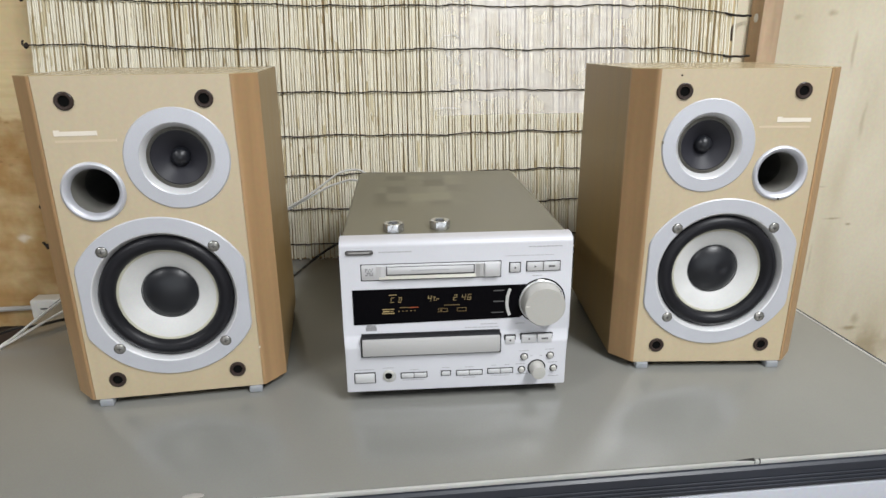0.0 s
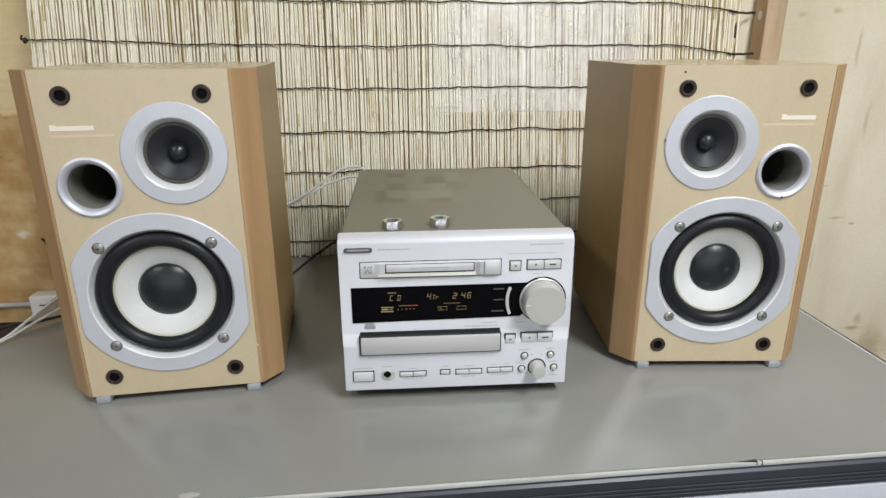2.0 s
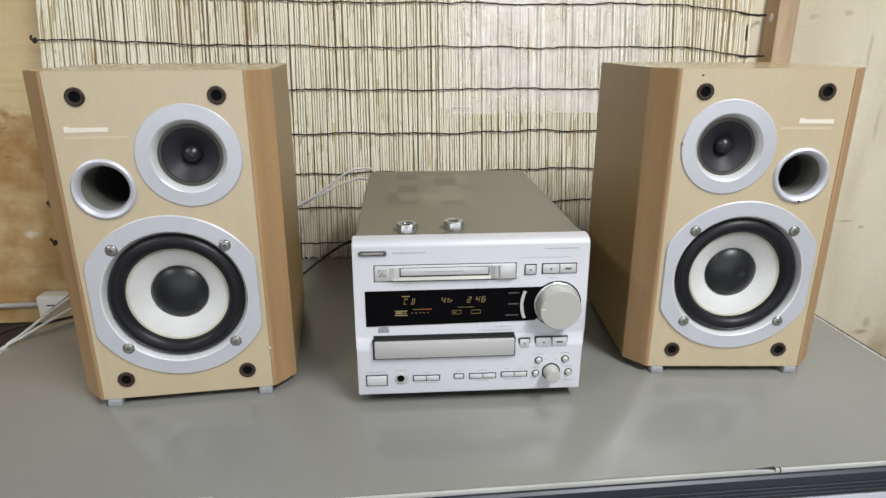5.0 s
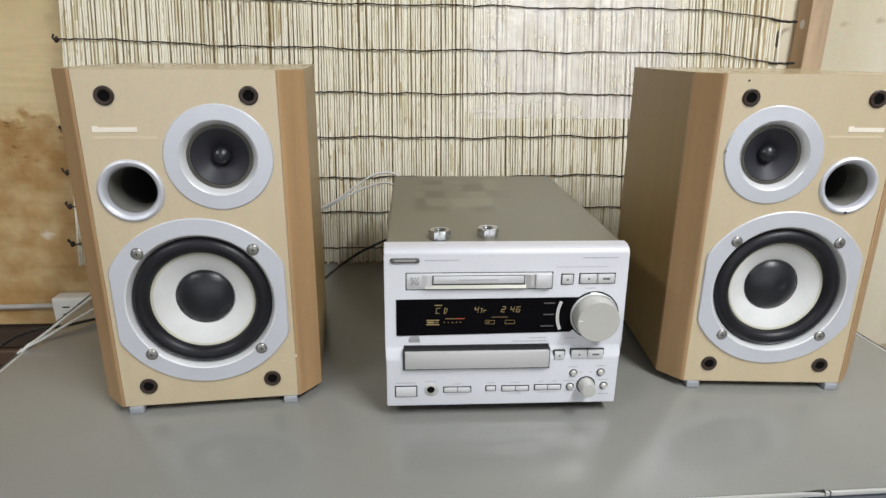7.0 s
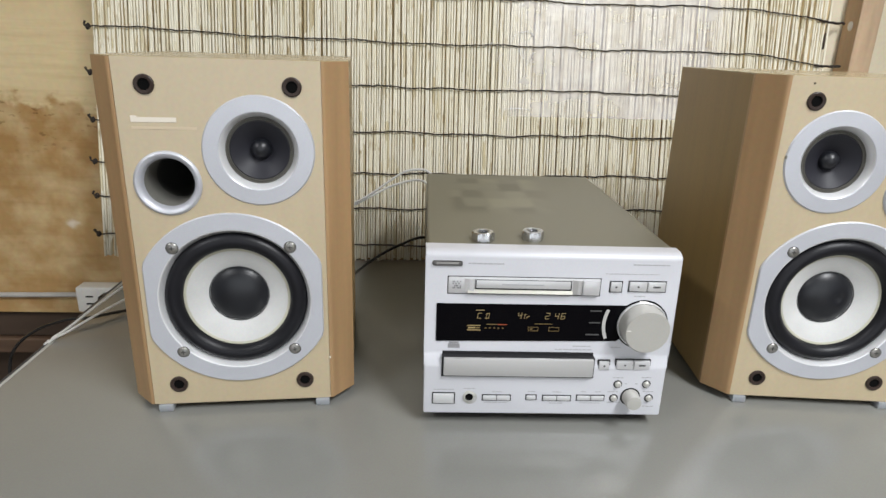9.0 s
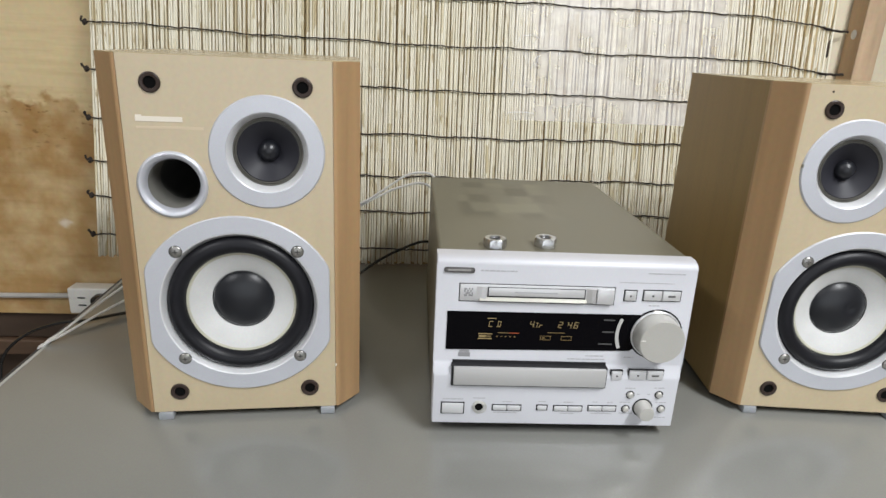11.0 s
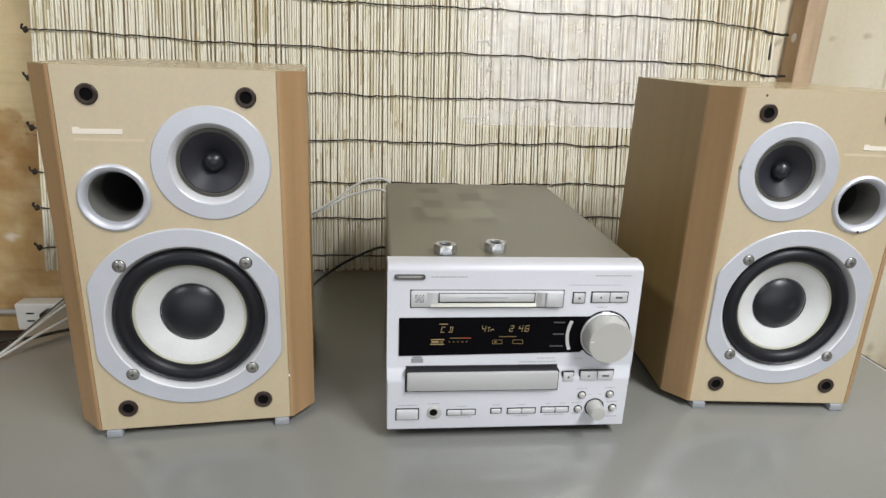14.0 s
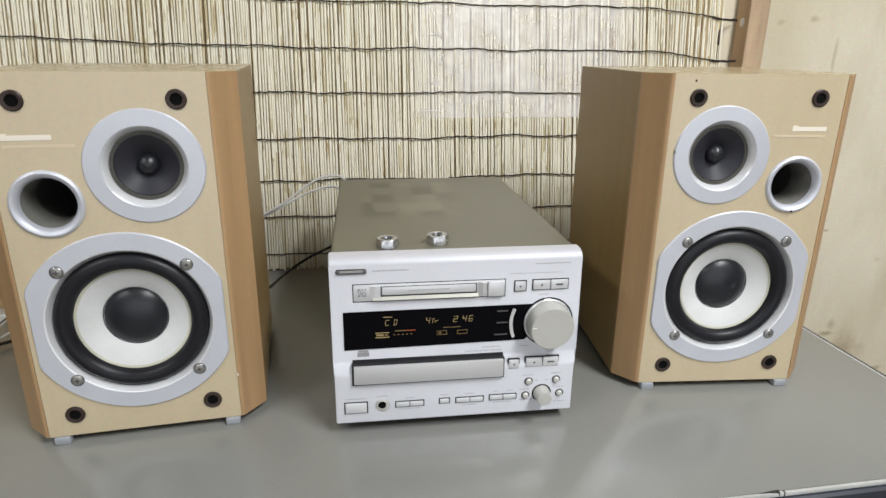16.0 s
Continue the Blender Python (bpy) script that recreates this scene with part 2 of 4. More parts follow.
    link.new(out, b.inputs["Base Color"])
    return m


def reed_straw():
    """Dry reed: each stalk its own straw tone, changing at a node somewhere along it."""
    m = bpy.data.materials.new("reed_straw")
    m.use_nodes = True
    n, link = m.node_tree.nodes, m.node_tree.links
    b = n["Principled BSDF"]
    b.inputs["Roughness"].default_value = 0.42
    info, tc = n.new("ShaderNodeObjectInfo"), n.new("ShaderNodeTexCoord")
    off = n.new("ShaderNodeVectorMath")
    off.operation = "MULTIPLY_ADD"
    comb = n.new("ShaderNodeCombineXYZ")
    for k in range(3):
        link.new(info.outputs["Random"], comb.inputs[k])
    off.inputs[1].default_value = (1, 1, 1)
    shift = n.new("ShaderNodeVectorMath")
    shift.operation = "SCALE"
    shift.inputs["Scale"].default_value = 97.0
    link.new(comb.outputs[0], shift.inputs[0])
    link.new(tc.outputs["Object"], off.inputs[0])
    link.new(shift.outputs[0], off.inputs[2])
    mp = n.new("ShaderNodeMapping")
    mp.inputs["Scale"].default_value = (40, 40, 20)
    link.new(off.outputs[0], mp.inputs["Vector"])
    steps = n.new("ShaderNodeTexVoronoi")
    steps.inputs["Scale"].default_value = 1.0
    link.new(mp.outputs[0], steps.inputs["Vector"])
    sep = n.new("ShaderNodeSeparateColor")
    link.new(steps.outputs["Color"], sep.inputs[0])
    ramp = n.new("ShaderNodeValToRGB")
    e = ramp.color_ramp.elements
    e[0].position, e[0].color = 0.0, (0.54, 0.45, 0.27, 1)
    e[1].position, e[1].color = 1.0, (0.86, 0.815, 0.68, 1)
    for p, c in ((0.035, (0.66, 0.585, 0.39, 1)), (0.09, (0.77, 0.705, 0.53, 1)), (0.40, (0.83, 0.78, 0.625, 1))):
        k = ramp.color_ramp.elements.new(p)
        k.color = c
    link.new(sep.outputs[0], ramp.inputs[0])
    spot = n.new("ShaderNodeTexNoise")
    spm = n.new("ShaderNodeMapping")
    spm.inputs["Scale"].default_value = (150, 150, 38)
    link.new(off.outputs[0], spm.inputs["Vector"])
    spot.inputs["Scale"].default_value, spot.inputs["Detail"].default_value = 1.0, 5
    link.new(spm.outputs[0], spot.inputs["Vector"])
    sr = n.new("ShaderNodeMapRange")
    sr.inputs[1].default_value, sr.inputs[2].default_value = 0.59, 0.72
    link.new(spot.outputs["Fac"], sr.inputs[0])
    mix = n.new("ShaderNodeMix")
    mix.data_type, mix.blend_type = "RGBA", "MULTIPLY"
    link.new(sr.outputs[0], mix.inputs[0])
    link.new(ramp.outputs[0], mix.inputs[6])
    mix.inputs[7].default_value = (0.54, 0.45, 0.30, 1)
    link.new(mix.outputs[2], b.inputs["Base Color"])
    return m


def patchy_cover():
    """Olive-grey steel paint with blocky lighter and darker patches towards the back."""
    m = COVER
    n, link = m.node_tree.nodes, m.node_tree.links
    b = n["Principled BSDF"]
    src = b.inputs["Base Color"].links[0].from_socket
    tc, sep = n.new("ShaderNodeTexCoord"), n.new("ShaderNodeSeparateXYZ")
    link.new(tc.outputs["Object"], sep.inputs[0])
    mask = None
    for axis, lo, hi in (("X", -0.082, -0.070), ("X", 0.040, 0.015), ("Y", 0.115, 0.150), ("Y", 0.300, 0.285)):
        r = n.new("ShaderNodeMapRange")
        r.interpolation_type = "SMOOTHSTEP"
        r.inputs[1].default_value, r.inputs[2].default_value = lo, hi
        link.new(sep.outputs[axis], r.inputs[0])
        if mask is None:
            mask = r.outputs[0]
        else:
            mul = n.new("ShaderNodeMath")
            mul.operation = "MULTIPLY"
            link.new(mask, mul.inputs[0])
            link.new(r.outputs[0], mul.inputs[1])
            mask = mul.outputs[0]
    mp = n.new("ShaderNodeMapping")
    mp.inputs["Scale"].default_value = (42, 26, 1)
    mp.inputs["Location"].default_value = (3.3, 1.7, 0)
    link.new(tc.outputs["Object"], mp.inputs["Vector"])
    v = n.new("ShaderNodeTexVoronoi")
    v.voronoi_dimensions, v.distance, v.feature = "2D", "CHEBYCHEV", "SMOOTH_F1"
    v.inputs["Scale"].default_value, v.inputs["Randomness"].default_value, v.inputs["Smoothness"].default_value = 1.0, 0.3, 0.8
    link.new(mp.outputs[0], v.inputs["Vector"])
    sc = n.new("ShaderNodeSeparateColor")
    link.new(v.outputs["Color"], sc.inputs[0])
    ramp = n.new("ShaderNodeValToRGB")
    e = ramp.color_ramp.elements
    e[0].position, e[0].color = 0.12, (0.70, 0.70, 0.70, 1)
    e[1].position, e[1].color = 0.88, (1.34, 1.35, 1.33, 1)
    k = ramp.color_ramp.elements.new(0.35)
    k.color = (0.98, 0.98, 0.98, 1)
    link.new(sc.outputs[0], ramp.inputs[0])
    mix = n.new("ShaderNodeMix")
    mix.data_type, mix.blend_type = "RGBA", "MULTIPLY"
    link.new(mask, mix.inputs[0])
    link.new(src, mix.inputs[6])
    link.new(ramp.outputs[0], mix.inputs[7])
    link.new(mix.outputs[2], b.inputs["Base Color"])


patchy_cover()


def knotted_plywood():
    m = PLY_PALE
    n, link = m.node_tree.nodes, m.node_tree.links
    b = n["Principled BSDF"]
    src = b.inputs["Base Color"].links[0].from_socket
    tc, mp = n.new("ShaderNodeTexCoord"), n.new("ShaderNodeMapping")
    mp.inputs["Scale"].default_value = (8, 1, 15)
    mp.inputs["Location"].default_value = (0.35, 0, 0.2)
    link.new(tc.outputs["Object"], mp.inputs["Vector"])
    warp = n.new("ShaderNodeTexNoise")
    warp.inputs["Scale"].default_value, warp.inputs["Detail"].default_value = 30, 4
    link.new(tc.outputs["Object"], warp.inputs["Vector"])
    add = n.new("ShaderNodeVectorMath")
    add.operation = "MULTIPLY_ADD"
    add.inputs[1].default_value = (0.16, 0.16, 0.16)
    link.new(warp.outputs["Color"], add.inputs[0])
    link.new(mp.outputs[0], add.inputs[2])
    v = n.new("ShaderNodeTexVoronoi")
    v.inputs["Scale"].default_value = 1.0
    link.new(add.outputs[0], v.inputs["Vector"])
    r = n.new("ShaderNodeMapRange")
    r.inputs[1].default_value, r.inputs[2].default_value = 0.13, 0.04
    r.inputs[3].default_value, r.inputs[4].default_value = 0.0, 0.85
    link.new(v.outputs["Distance"], r.inputs[0])
    streak, smp = n.new("ShaderNodeTexNoise"), n.new("ShaderNodeMapping")
    smp.inputs["Scale"].default_value = (15, 1, 3.5)
    streak.inputs["Scale"].default_value, streak.inputs["Detail"].default_value = 1.0, 5
    link.new(tc.outputs["Object"], smp.inputs["Vector"])
    link.new(smp.outputs[0], streak.inputs["Vector"])
    sr = n.new("ShaderNodeMapRange")
    sr.inputs[1].default_value, sr.inputs[2].default_value = 0.5, 0.75
    sr.inputs[3].default_value, sr.inputs[4].default_value = 0.0, 0.30
    link.new(streak.outputs["Fac"], sr.inputs[0])
    mx = n.new("ShaderNodeMath")
    mx.operation = "MAXIMUM"
    link.new(r.outputs[0], mx.inputs[0])
    link.new(sr.outputs[0], mx.inputs[1])
    mix = n.new("ShaderNodeMix")
    mix.data_type, mix.blend_type = "RGBA", "MULTIPLY"
    link.new(mx.outputs[0], mix.inputs[0])
    link.new(src, mix.inputs[6])
    mix.inputs[7].default_value = (0.62, 0.55, 0.45, 1)
    out = mix.outputs[2]
    # single knots, scuffs and damp marks: place on the board, half sizes, strength
    for x, z, sx, sz, amount in ((0.806, 1.118, 0.014, 0.008, 0.55), (0.742, 1.110, 0.011, 0.007, 0.4), (0.967, 0.492, 0.026, 0.007, 0.8), (0.980, 0.512, 0.012, 0.018, 0.5),
                                 (0.882, 0.735, 0.022, 0.003, 0.7), (0.918, 0.722, 0.008, 0.004, 0.8), (0.850, 0.645, 0.004, 0.05, 0.35), (1.02, 0.44, 0.05, 0.06, 0.55),
                                 (0.830, 0.800, 0.035, 0.0025, 0.5), (0.905, 0.930, 0.006, 0.05, 0.4), (0.775, 0.990, 0.010, 0.03, 0.3), (0.860, 1.050, 0.005, 0.04, 0.45)):
        sub, mul, jit, far = (n.new("ShaderNodeVectorMath") for _ in range(4))
        sub.operation, sub.inputs[1].default_value = "SUBTRACT", (x, 0, z)
        mul.operation, mul.inputs[1].default_value = "MULTIPLY", (1 / sx, 0, 1 / sz)
        jit.operation, jit.inputs[1].default_value = "MULTIPLY_ADD", (1.6, 0, 1.6)
        far.operation, far.inputs[1].default_value = "DISTANCE", (0.8, 0, 0.8)
        link.new(tc.outputs["Object"], sub.inputs[0])
        link.new(sub.outputs[0], mul.inputs[0])
        link.new(warp.outputs["Color"], jit.inputs[0])
        link.new(mul.outputs[0], jit.inputs[2])
        link.new(jit.outputs[0], far.inputs[0])
        spot, tint = n.new("ShaderNodeMapRange"), n.new("ShaderNodeMix")
        spot.interpolation_type = "SMOOTHSTEP"
        spot.inputs[1].default_value, spot.inputs[2].default_value, spot.inputs[4].default_value = 1.1, 0.1, amount
        link.new(far.outputs["Value"], spot.inputs[0])
        tint.data_type, tint.blend_type = "RGBA", "MULTIPLY"
        link.new(spot.outputs[0], tint.inputs[0])
        link.new(out, tint.inputs[6])
        tint.inputs[7].default_value = (0.50, 0.42, 0.31, 1)
        out = tint.outputs[2]
    link.new(out, b.inputs["Base Color"])


knotted_plywood()


def milky_film():
    m = bpy.data.materials.new("milky_film")
    m.use_nodes = True
    n, link = m.node_tree.nodes, m.node_tree.links
    b, out = n["Principled BSDF"], n["Material Output"]
    b.inputs["Base Color"].default_value, b.inputs["Roughness"].default_value = (0.79, 0.765, 0.79, 1), 0.24
    tc, noi, bp = n.new("ShaderNodeTexCoord"), n.new("ShaderNodeTexNoise"), n.new("ShaderNodeBump")
    noi.inputs["Scale"].default_value, noi.inputs["Detail"].default_value = 130, 6
    bp.inputs["Strength"].default_value, bp.inputs["Distance"].default_value = 0.22, 0.003
    link.new(tc.outputs["Object"], noi.inputs["Vector"])
    link.new(noi.outputs["Fac"], bp.inputs["Height"])
    link.new(bp.outputs[0], b.inputs["Normal"])
    clear, mix = n.new("ShaderNodeBsdfTransparent"), n.new("ShaderNodeMixShader")
    r = n.new("ShaderNodeMapRange")
    r.inputs[1].default_value, r.inputs[2].default_value, r.inputs[3].default_value, r.inputs[4].default_value = 0.35, 0.7, 0.26, 0.52
    cloud = n.new("ShaderNodeTexNoise")
    cloud.inputs["Scale"].default_value, cloud.inputs["Detail"].default_value = 24, 4
    link.new(tc.outputs["Object"], cloud.inputs["Vector"])
    link.new(cloud.outputs["Fac"], r.inputs[0])
    sep = n.new("ShaderNodeSeparateXYZ")
    link.new(tc.outputs["Object"], sep.inputs[0])
    amount = r.outputs[0]
    for lo, hi in ((0.060, 0.125), (0.452, 0.380)):
        e = n.new("ShaderNodeMapRange")
        e.interpolation_type = "SMOOTHSTEP"
        e.inputs[1].default_value, e.inputs[2].default_value = lo, hi
        link.new(sep.outputs["X"], e.inputs[0])
        mul = n.new("ShaderNodeMath")
        mul.operation = "MULTIPLY"
        link.new(amount, mul.inputs[0])
        link.new(e.outputs[0], mul.inputs[1])
        amount = mul.outputs[0]
    link.new(amount, mix.inputs[0])
    link.new(clear.outputs[0], mix.inputs[1])
    link.new(b.outputs[0], mix.inputs[2])
    link.new(mix.outputs[0], out.inputs["Surface"])
    return m


FILM = milky_film()
CREASE = material("film_crease", (0.88, 0.87, 0.88), 0.25, vary=0.03)
PLY = stained_plywood()
REED = reed_straw()


# ---- mesh helpers ----
def part(name, bm, mat, parent=None, label="", smooth=True):
    bmesh.ops.recalc_face_normals(bm, faces=bm.faces)
    me = bpy.data.meshes.new(name)
    bm.to_mesh(me)
    bm.free()
    me.materials.append(mat)
    if smooth:
        me.shade_smooth()
        me.set_sharp_from_angle(angle=radians(32))
    ob = new(name, me)
    ob.parent = parent
    return tagged(ob, label)


def thing(name, m, label, category, group=""):
    ob = new(name)
    ob.empty_display_size = 0.02
    ob.matrix_basis = m
    return tagged(ob, label, category, group)


def box(bm, x0, x1, y0, y1, z0, z1, bevel=0.0, seg=2):
    r = bmesh.ops.create_cube(bm, size=1.0)
    for v in r["verts"]:
        v.co = Vector(((x0 + x1) / 2 + v.co.x * (x1 - x0), (y0 + y1) / 2 + v.co.y * (y1 - y0), (z0 + z1) / 2 + v.co.z * (z1 - z0)))
    if bevel:
        es = list({e for v in r["verts"] for e in v.link_edges})
        bmesh.ops.bevel(bm, geom=es, offset=bevel, segments=seg, affect="EDGES", profile=0.5)
    return bm


def boxed(*a, **k):
    return box(bmesh.new(), *a, **k)


def lathe(profile, cx=0.0, cz=0.0, n=64, bm=None, close=False):
    """Turn (radius, depth) pairs about the y axis through (cx, cz)."""
    bm = bm or bmesh.new()
    rings = []
    for r, y in profile:
        if r < 1e-6:
            rings.append([bm.verts.new((cx, y, cz))])
        else:
            rings.append([bm.verts.new((cx + r * math.cos(2 * math.pi * k / n), y, cz + r * math.sin(2 * math.pi * k / n))) for k in range(n)])
    pairs = list(zip(rings, rings[1:])) + ([(rings[-1], rings[0])] if close else [])
    for a, b in pairs:
        for k in range(n):
            q = [a[k % len(a)], a[(k + 1) % len(a)], b[(k + 1) % len(b)], b[k % len(b)]]
            q = list(dict.fromkeys(q))
            if len(q) > 2:
                bm.faces.new(q)
    return bm


def prism(outline, z0, z1, bm=None, caps=True):
    """Raise a plan outline of (x, y) pairs from z0 to z1."""
    bm = bm or bmesh.new()
    a = [bm.verts.new((x, y, z0)) for x, y in outline]
    b = [bm.verts.new((x, y, z1)) for x, y in outline]
    n = len(outline)
    for k in range(n):
        bm.faces.new((a[k], a[(k + 1) % n], b[(k + 1) % n], b[k]))
    if caps:
        bm.faces.new(a)
        bm.faces.new(b)
    return bm


def extrude_x(profile, x0, x1, bm=None):
    """Extrude a side profile of (y, z) pairs from x0 to x1."""
    bm = bm or bmesh.new()
    a = [bm.verts.new((x0, y, z)) for y, z in profile]
    b = [bm.verts.new((x1, y, z)) for y, z in profile]
    n = len(profile)
    for k in range(n):
        bm.faces.new((a[k], a[(k + 1) % n], b[(k + 1) % n], b[k]))
    bm.faces.new(a)
    bm.faces.new(b)
    return bm


def smooth_path(points, steps=8):
    """Catmull-Rom through the points."""
    p = [Vector(v) for v in points]
    p = [2 * p[0] - p[1]] + p + [2 * p[-1] - p[-2]]
    out = []
    for i in range(1, len(p) - 2):
        for s in range(steps):
            t = s / steps
            a, b, c, d = p[i - 1:i + 3]
            out.append(0.5 * (2 * b + (c - a) * t + (2 * a - 5 * b + 4 * c - d) * t * t + (3 * b - a - 3 * c + d) * t ** 3))
    out.append(p[-2])
    return out


def tube(points, radius, sides=8, bm=None):
    bm = bm or bmesh.new()
    rings = []
    for i, p in enumerate(points):
        d = (points[min(i + 1, len(points) - 1)] - points[max(i - 1, 0)]).normalized()
        u = d.cross(Vector((0, 0, 1)) if abs(d.z) < 0.9 else Vector((0, 1, 0))).normalized()
        w = d.cross(u)
        rings.append([bm.verts.new(p + radius * (u * math.cos(2 * math.pi * k / sides) + w * math.sin(2 * math.pi * k / sides))) for k in range(sides)])
    for a, b in zip(rings, rings[1:]):
        for k in range(sides):
            bm.faces.new((a[k], a[(k + 1) % sides], b[(k + 1) % sides], b[k]))
    bm.faces.new(rings[0])
    bm.faces.new(rings[-1])
    return bm


# ---- the setting ----
TABLE = 0.743
BACK = 1.055          # the plywood wall behind the desk
RIGHT = 1.9           # the side wall, out of view


def structure(name, bm, mat, label):
    return tagged(part(name, bm, mat, None, "", False), label, "", "", "structure")


structure("floor", boxed(-1.75, RIGHT + 0.04, -2.8, 1.4, -0.05, 0.0), ROOM_FLOOR, "brown floor of the room")
structure("wall_north", boxed(-1.7, 0.60, BACK, BACK + 0.03, 0.596, 2.4, 0.001), PLY, "aged brown plywood wall with water stains")
structure("wall_north_lower", boxed(-1.7, 0.640, BACK + 0.06, BACK + 0.09, 0.0, 0.62), LOWER_WOOD, "dark boards below the plywood wall")
structure("wall_north_rail", boxed(-1.7, 0.60, BACK + 0.012, BACK + 0.058, 0.545, 0.594, 0.002), LOWER_WOOD, "dark wooden rail below the plywood")
structure("wall_north_ledge", boxed(-1.7, 0.60, BACK + 0.004, BACK + 0.058, 0.514, 0.543, 0.003), LEDGE_WOOD, "brown wooden ledge below the dark rail")
structure("wall_north_strip", boxed(0.602, 0.640, BACK + 0.001, BACK + 0.03, 0.612, 2.4), CREAM, "cream board beside the corner post")
structure("wall_north_east", boxed(0.642, RIGHT, 1.100, 1.130, 0.0, 2.4), PLY_PALE, "pale plywood wall panel")
structure("wall_east", boxed(RIGHT, RIGHT + 0.04, -2.8, 1.4, 0.0, 2.4), ROOM_WALL, "plain room wall")
structure("wall_west", boxed(-1.75, -1.70, -2.8, 1.4, 0.0, 2.4), ROOM_WALL, "plain room wall")
wall_s = boxed(-1.7, RIGHT, -2.85, -2.80, WIN_Z1, 2.4)
box(wall_s, -1.7, RIGHT, -2.85, -2.80, 0.0, WIN_Z0)
box(wall_s, -1.7, WIN_X0, -2.85, -2.80, WIN_Z0, WIN_Z1)
box(wall_s, WIN_X1, RIGHT, -2.85, -2.80, WIN_Z0, WIN_Z1)
structure("wall_south", wall_s, PALE_WALL, "pale room wall with a wide window")
window_s = structure("window_1", boxed(WIN_X0, WIN_X1, -2.849, -2.835, WIN_Z0, WIN_Z1), PALE_WALL, "closed pale window screen")
for x in (WIN_X0, (WIN_X0 + WIN_X1) / 2 - 0.025, WIN_X1 - 0.05):
    part("window_frame", boxed(x + 0.001, x + 0.049, -2.834, -2.806, WIN_Z0 + 0.001, WIN_Z1 - 0.001, 0.003), LAMP_WHITE, window_s)
structure("ceiling", boxed(-1.75, RIGHT + 0.04, -2.85, 1.4, 2.4, 2.45), ROOM_CEILING, "off-white ceiling")

post = structure("corner_post", boxed(0.6257, 0.6597, 1.0177, 1.0545, 0.0, 2.4, 0.0015), POST_WOOD, "brown wooden corner post with a screw")
screw = bmesh.new()
for r, x in ((0.0, 0.0),):
    bmesh.ops.create_uvsphere(screw, u_segments=12, v_segments=8, radius=0.0075)
for v in screw.verts:
    v.co = Vector((v.co.x * 0.3 + 0.6262, v.co.y * 0.9 + 1.0355, v.co.z + 1.1065))
part("screw_head", screw, PRINT_PALE, post, "pale screw head")

for place, power in LAMPS:
    lamp = thing("ceiling_lamp", pose(place[0], place[1], 2.4), "white fluorescent ceiling lamp housing", "ceiling lamp", "ceiling lamps")
    part("housing", boxed(-0.13, 0.13, -0.62, 0.62, -0.07, -0.001, 0.008), LAMP_WHITE, lamp)

# ---- the desk ----
DESK_L, DESK_R, DESK_F, DESK_B = -0.429, 0.522, 0.3880, 0.946
desk = thing("desk", pose(0.044, 0.387, 0, 0, 0, 1.05) @ pose(-0.044, -0.387, 0), "grey laminate office desk with a dark ribbed edge band", "desk")
part("desktop", boxed(DESK_L, DESK_R, DESK_F, DESK_B, TABLE - 0.026, TABLE, 0.0012), DESK_TOP, desk, "worn grey laminate top")


# pale lip, then the ribbed dark band, all along the front
lip = boxed(DESK_L - 0.003, DESK_R + 0.003, DESK_F - 0.0026, DESK_F - 0.0002, TABLE - 0.004, TABLE - 0.0002, 0.0006)
part("front_lip", lip, DESK_LIP, desk, "pale worn lip strip")
ribs = [(DESK_F - 0.0005, TABLE - 0.0042), (DESK_F - 0.0040, TABLE - 0.0044), (DESK_F - 0.0062, TABLE - 0.0060), (DESK_F - 0.0066, TABLE - 0.0130)]
for k in range(3):
    z = TABLE - 0.0135 - k * 0.0036
    ribs += [(DESK_F - 0.0052, z), (DESK_F - 0.0054, z - 0.0006), (DESK_F - 0.0068, z - 0.0012), (DESK_F - 0.0068, z - 0.0030)]
ribs += [(DESK_F - 0.0060, TABLE - 0.0255), (DESK_F - 0.0005, TABLE - 0.0255)]
part("front_band", extrude_x(ribs, DESK_L - 0.004, DESK_R + 0.004), DESK_BAND, desk, "dark ribbed vinyl edge band")
for s, x in ((-1, DESK_L), (1, DESK_R)):
    a, b = sorted((x + s * 0.0002, x + s * 0.0038))
    part("side_lip", boxed(a, b, DESK_F, DESK_B, TABLE - 0.0032, TABLE - 0.0002, 0.0008), DESK_LIP, desk, "pale lip strip")
    a, b = sorted((x + s * 0.0039, x + s * 0.0082))
    part("side_band", boxed(a, b, DESK_F, DESK_B, TABLE - 0.034, TABLE - 0.0012, 0.001), DESK_BAND, desk, "dark vinyl edge band")
    a, b = sorted((x - s * 0.004, x - s * 0.03))
    part("side_panel", boxed(a, b, DESK_F + 0.02, DESK_B - 0.01, 0.0, TABLE - 0.027, 0.002), DESK_METAL, desk)
part("drawer_front", boxed(DESK_L + 0.032, DESK_R - 0.032, DESK_F - 0.006, DESK_F + 0.012, TABLE - 0.16, TABLE - 0.0275, 0.002), DESK_METAL, desk, "pale blue-grey metal drawer front")
part("back_panel", boxed(DESK_L + 0.032, DESK_R - 0.032, DESK_B - 0.03, DESK_B - 0.012, 0.05, TABLE - 0.028), DESK_METAL, desk)
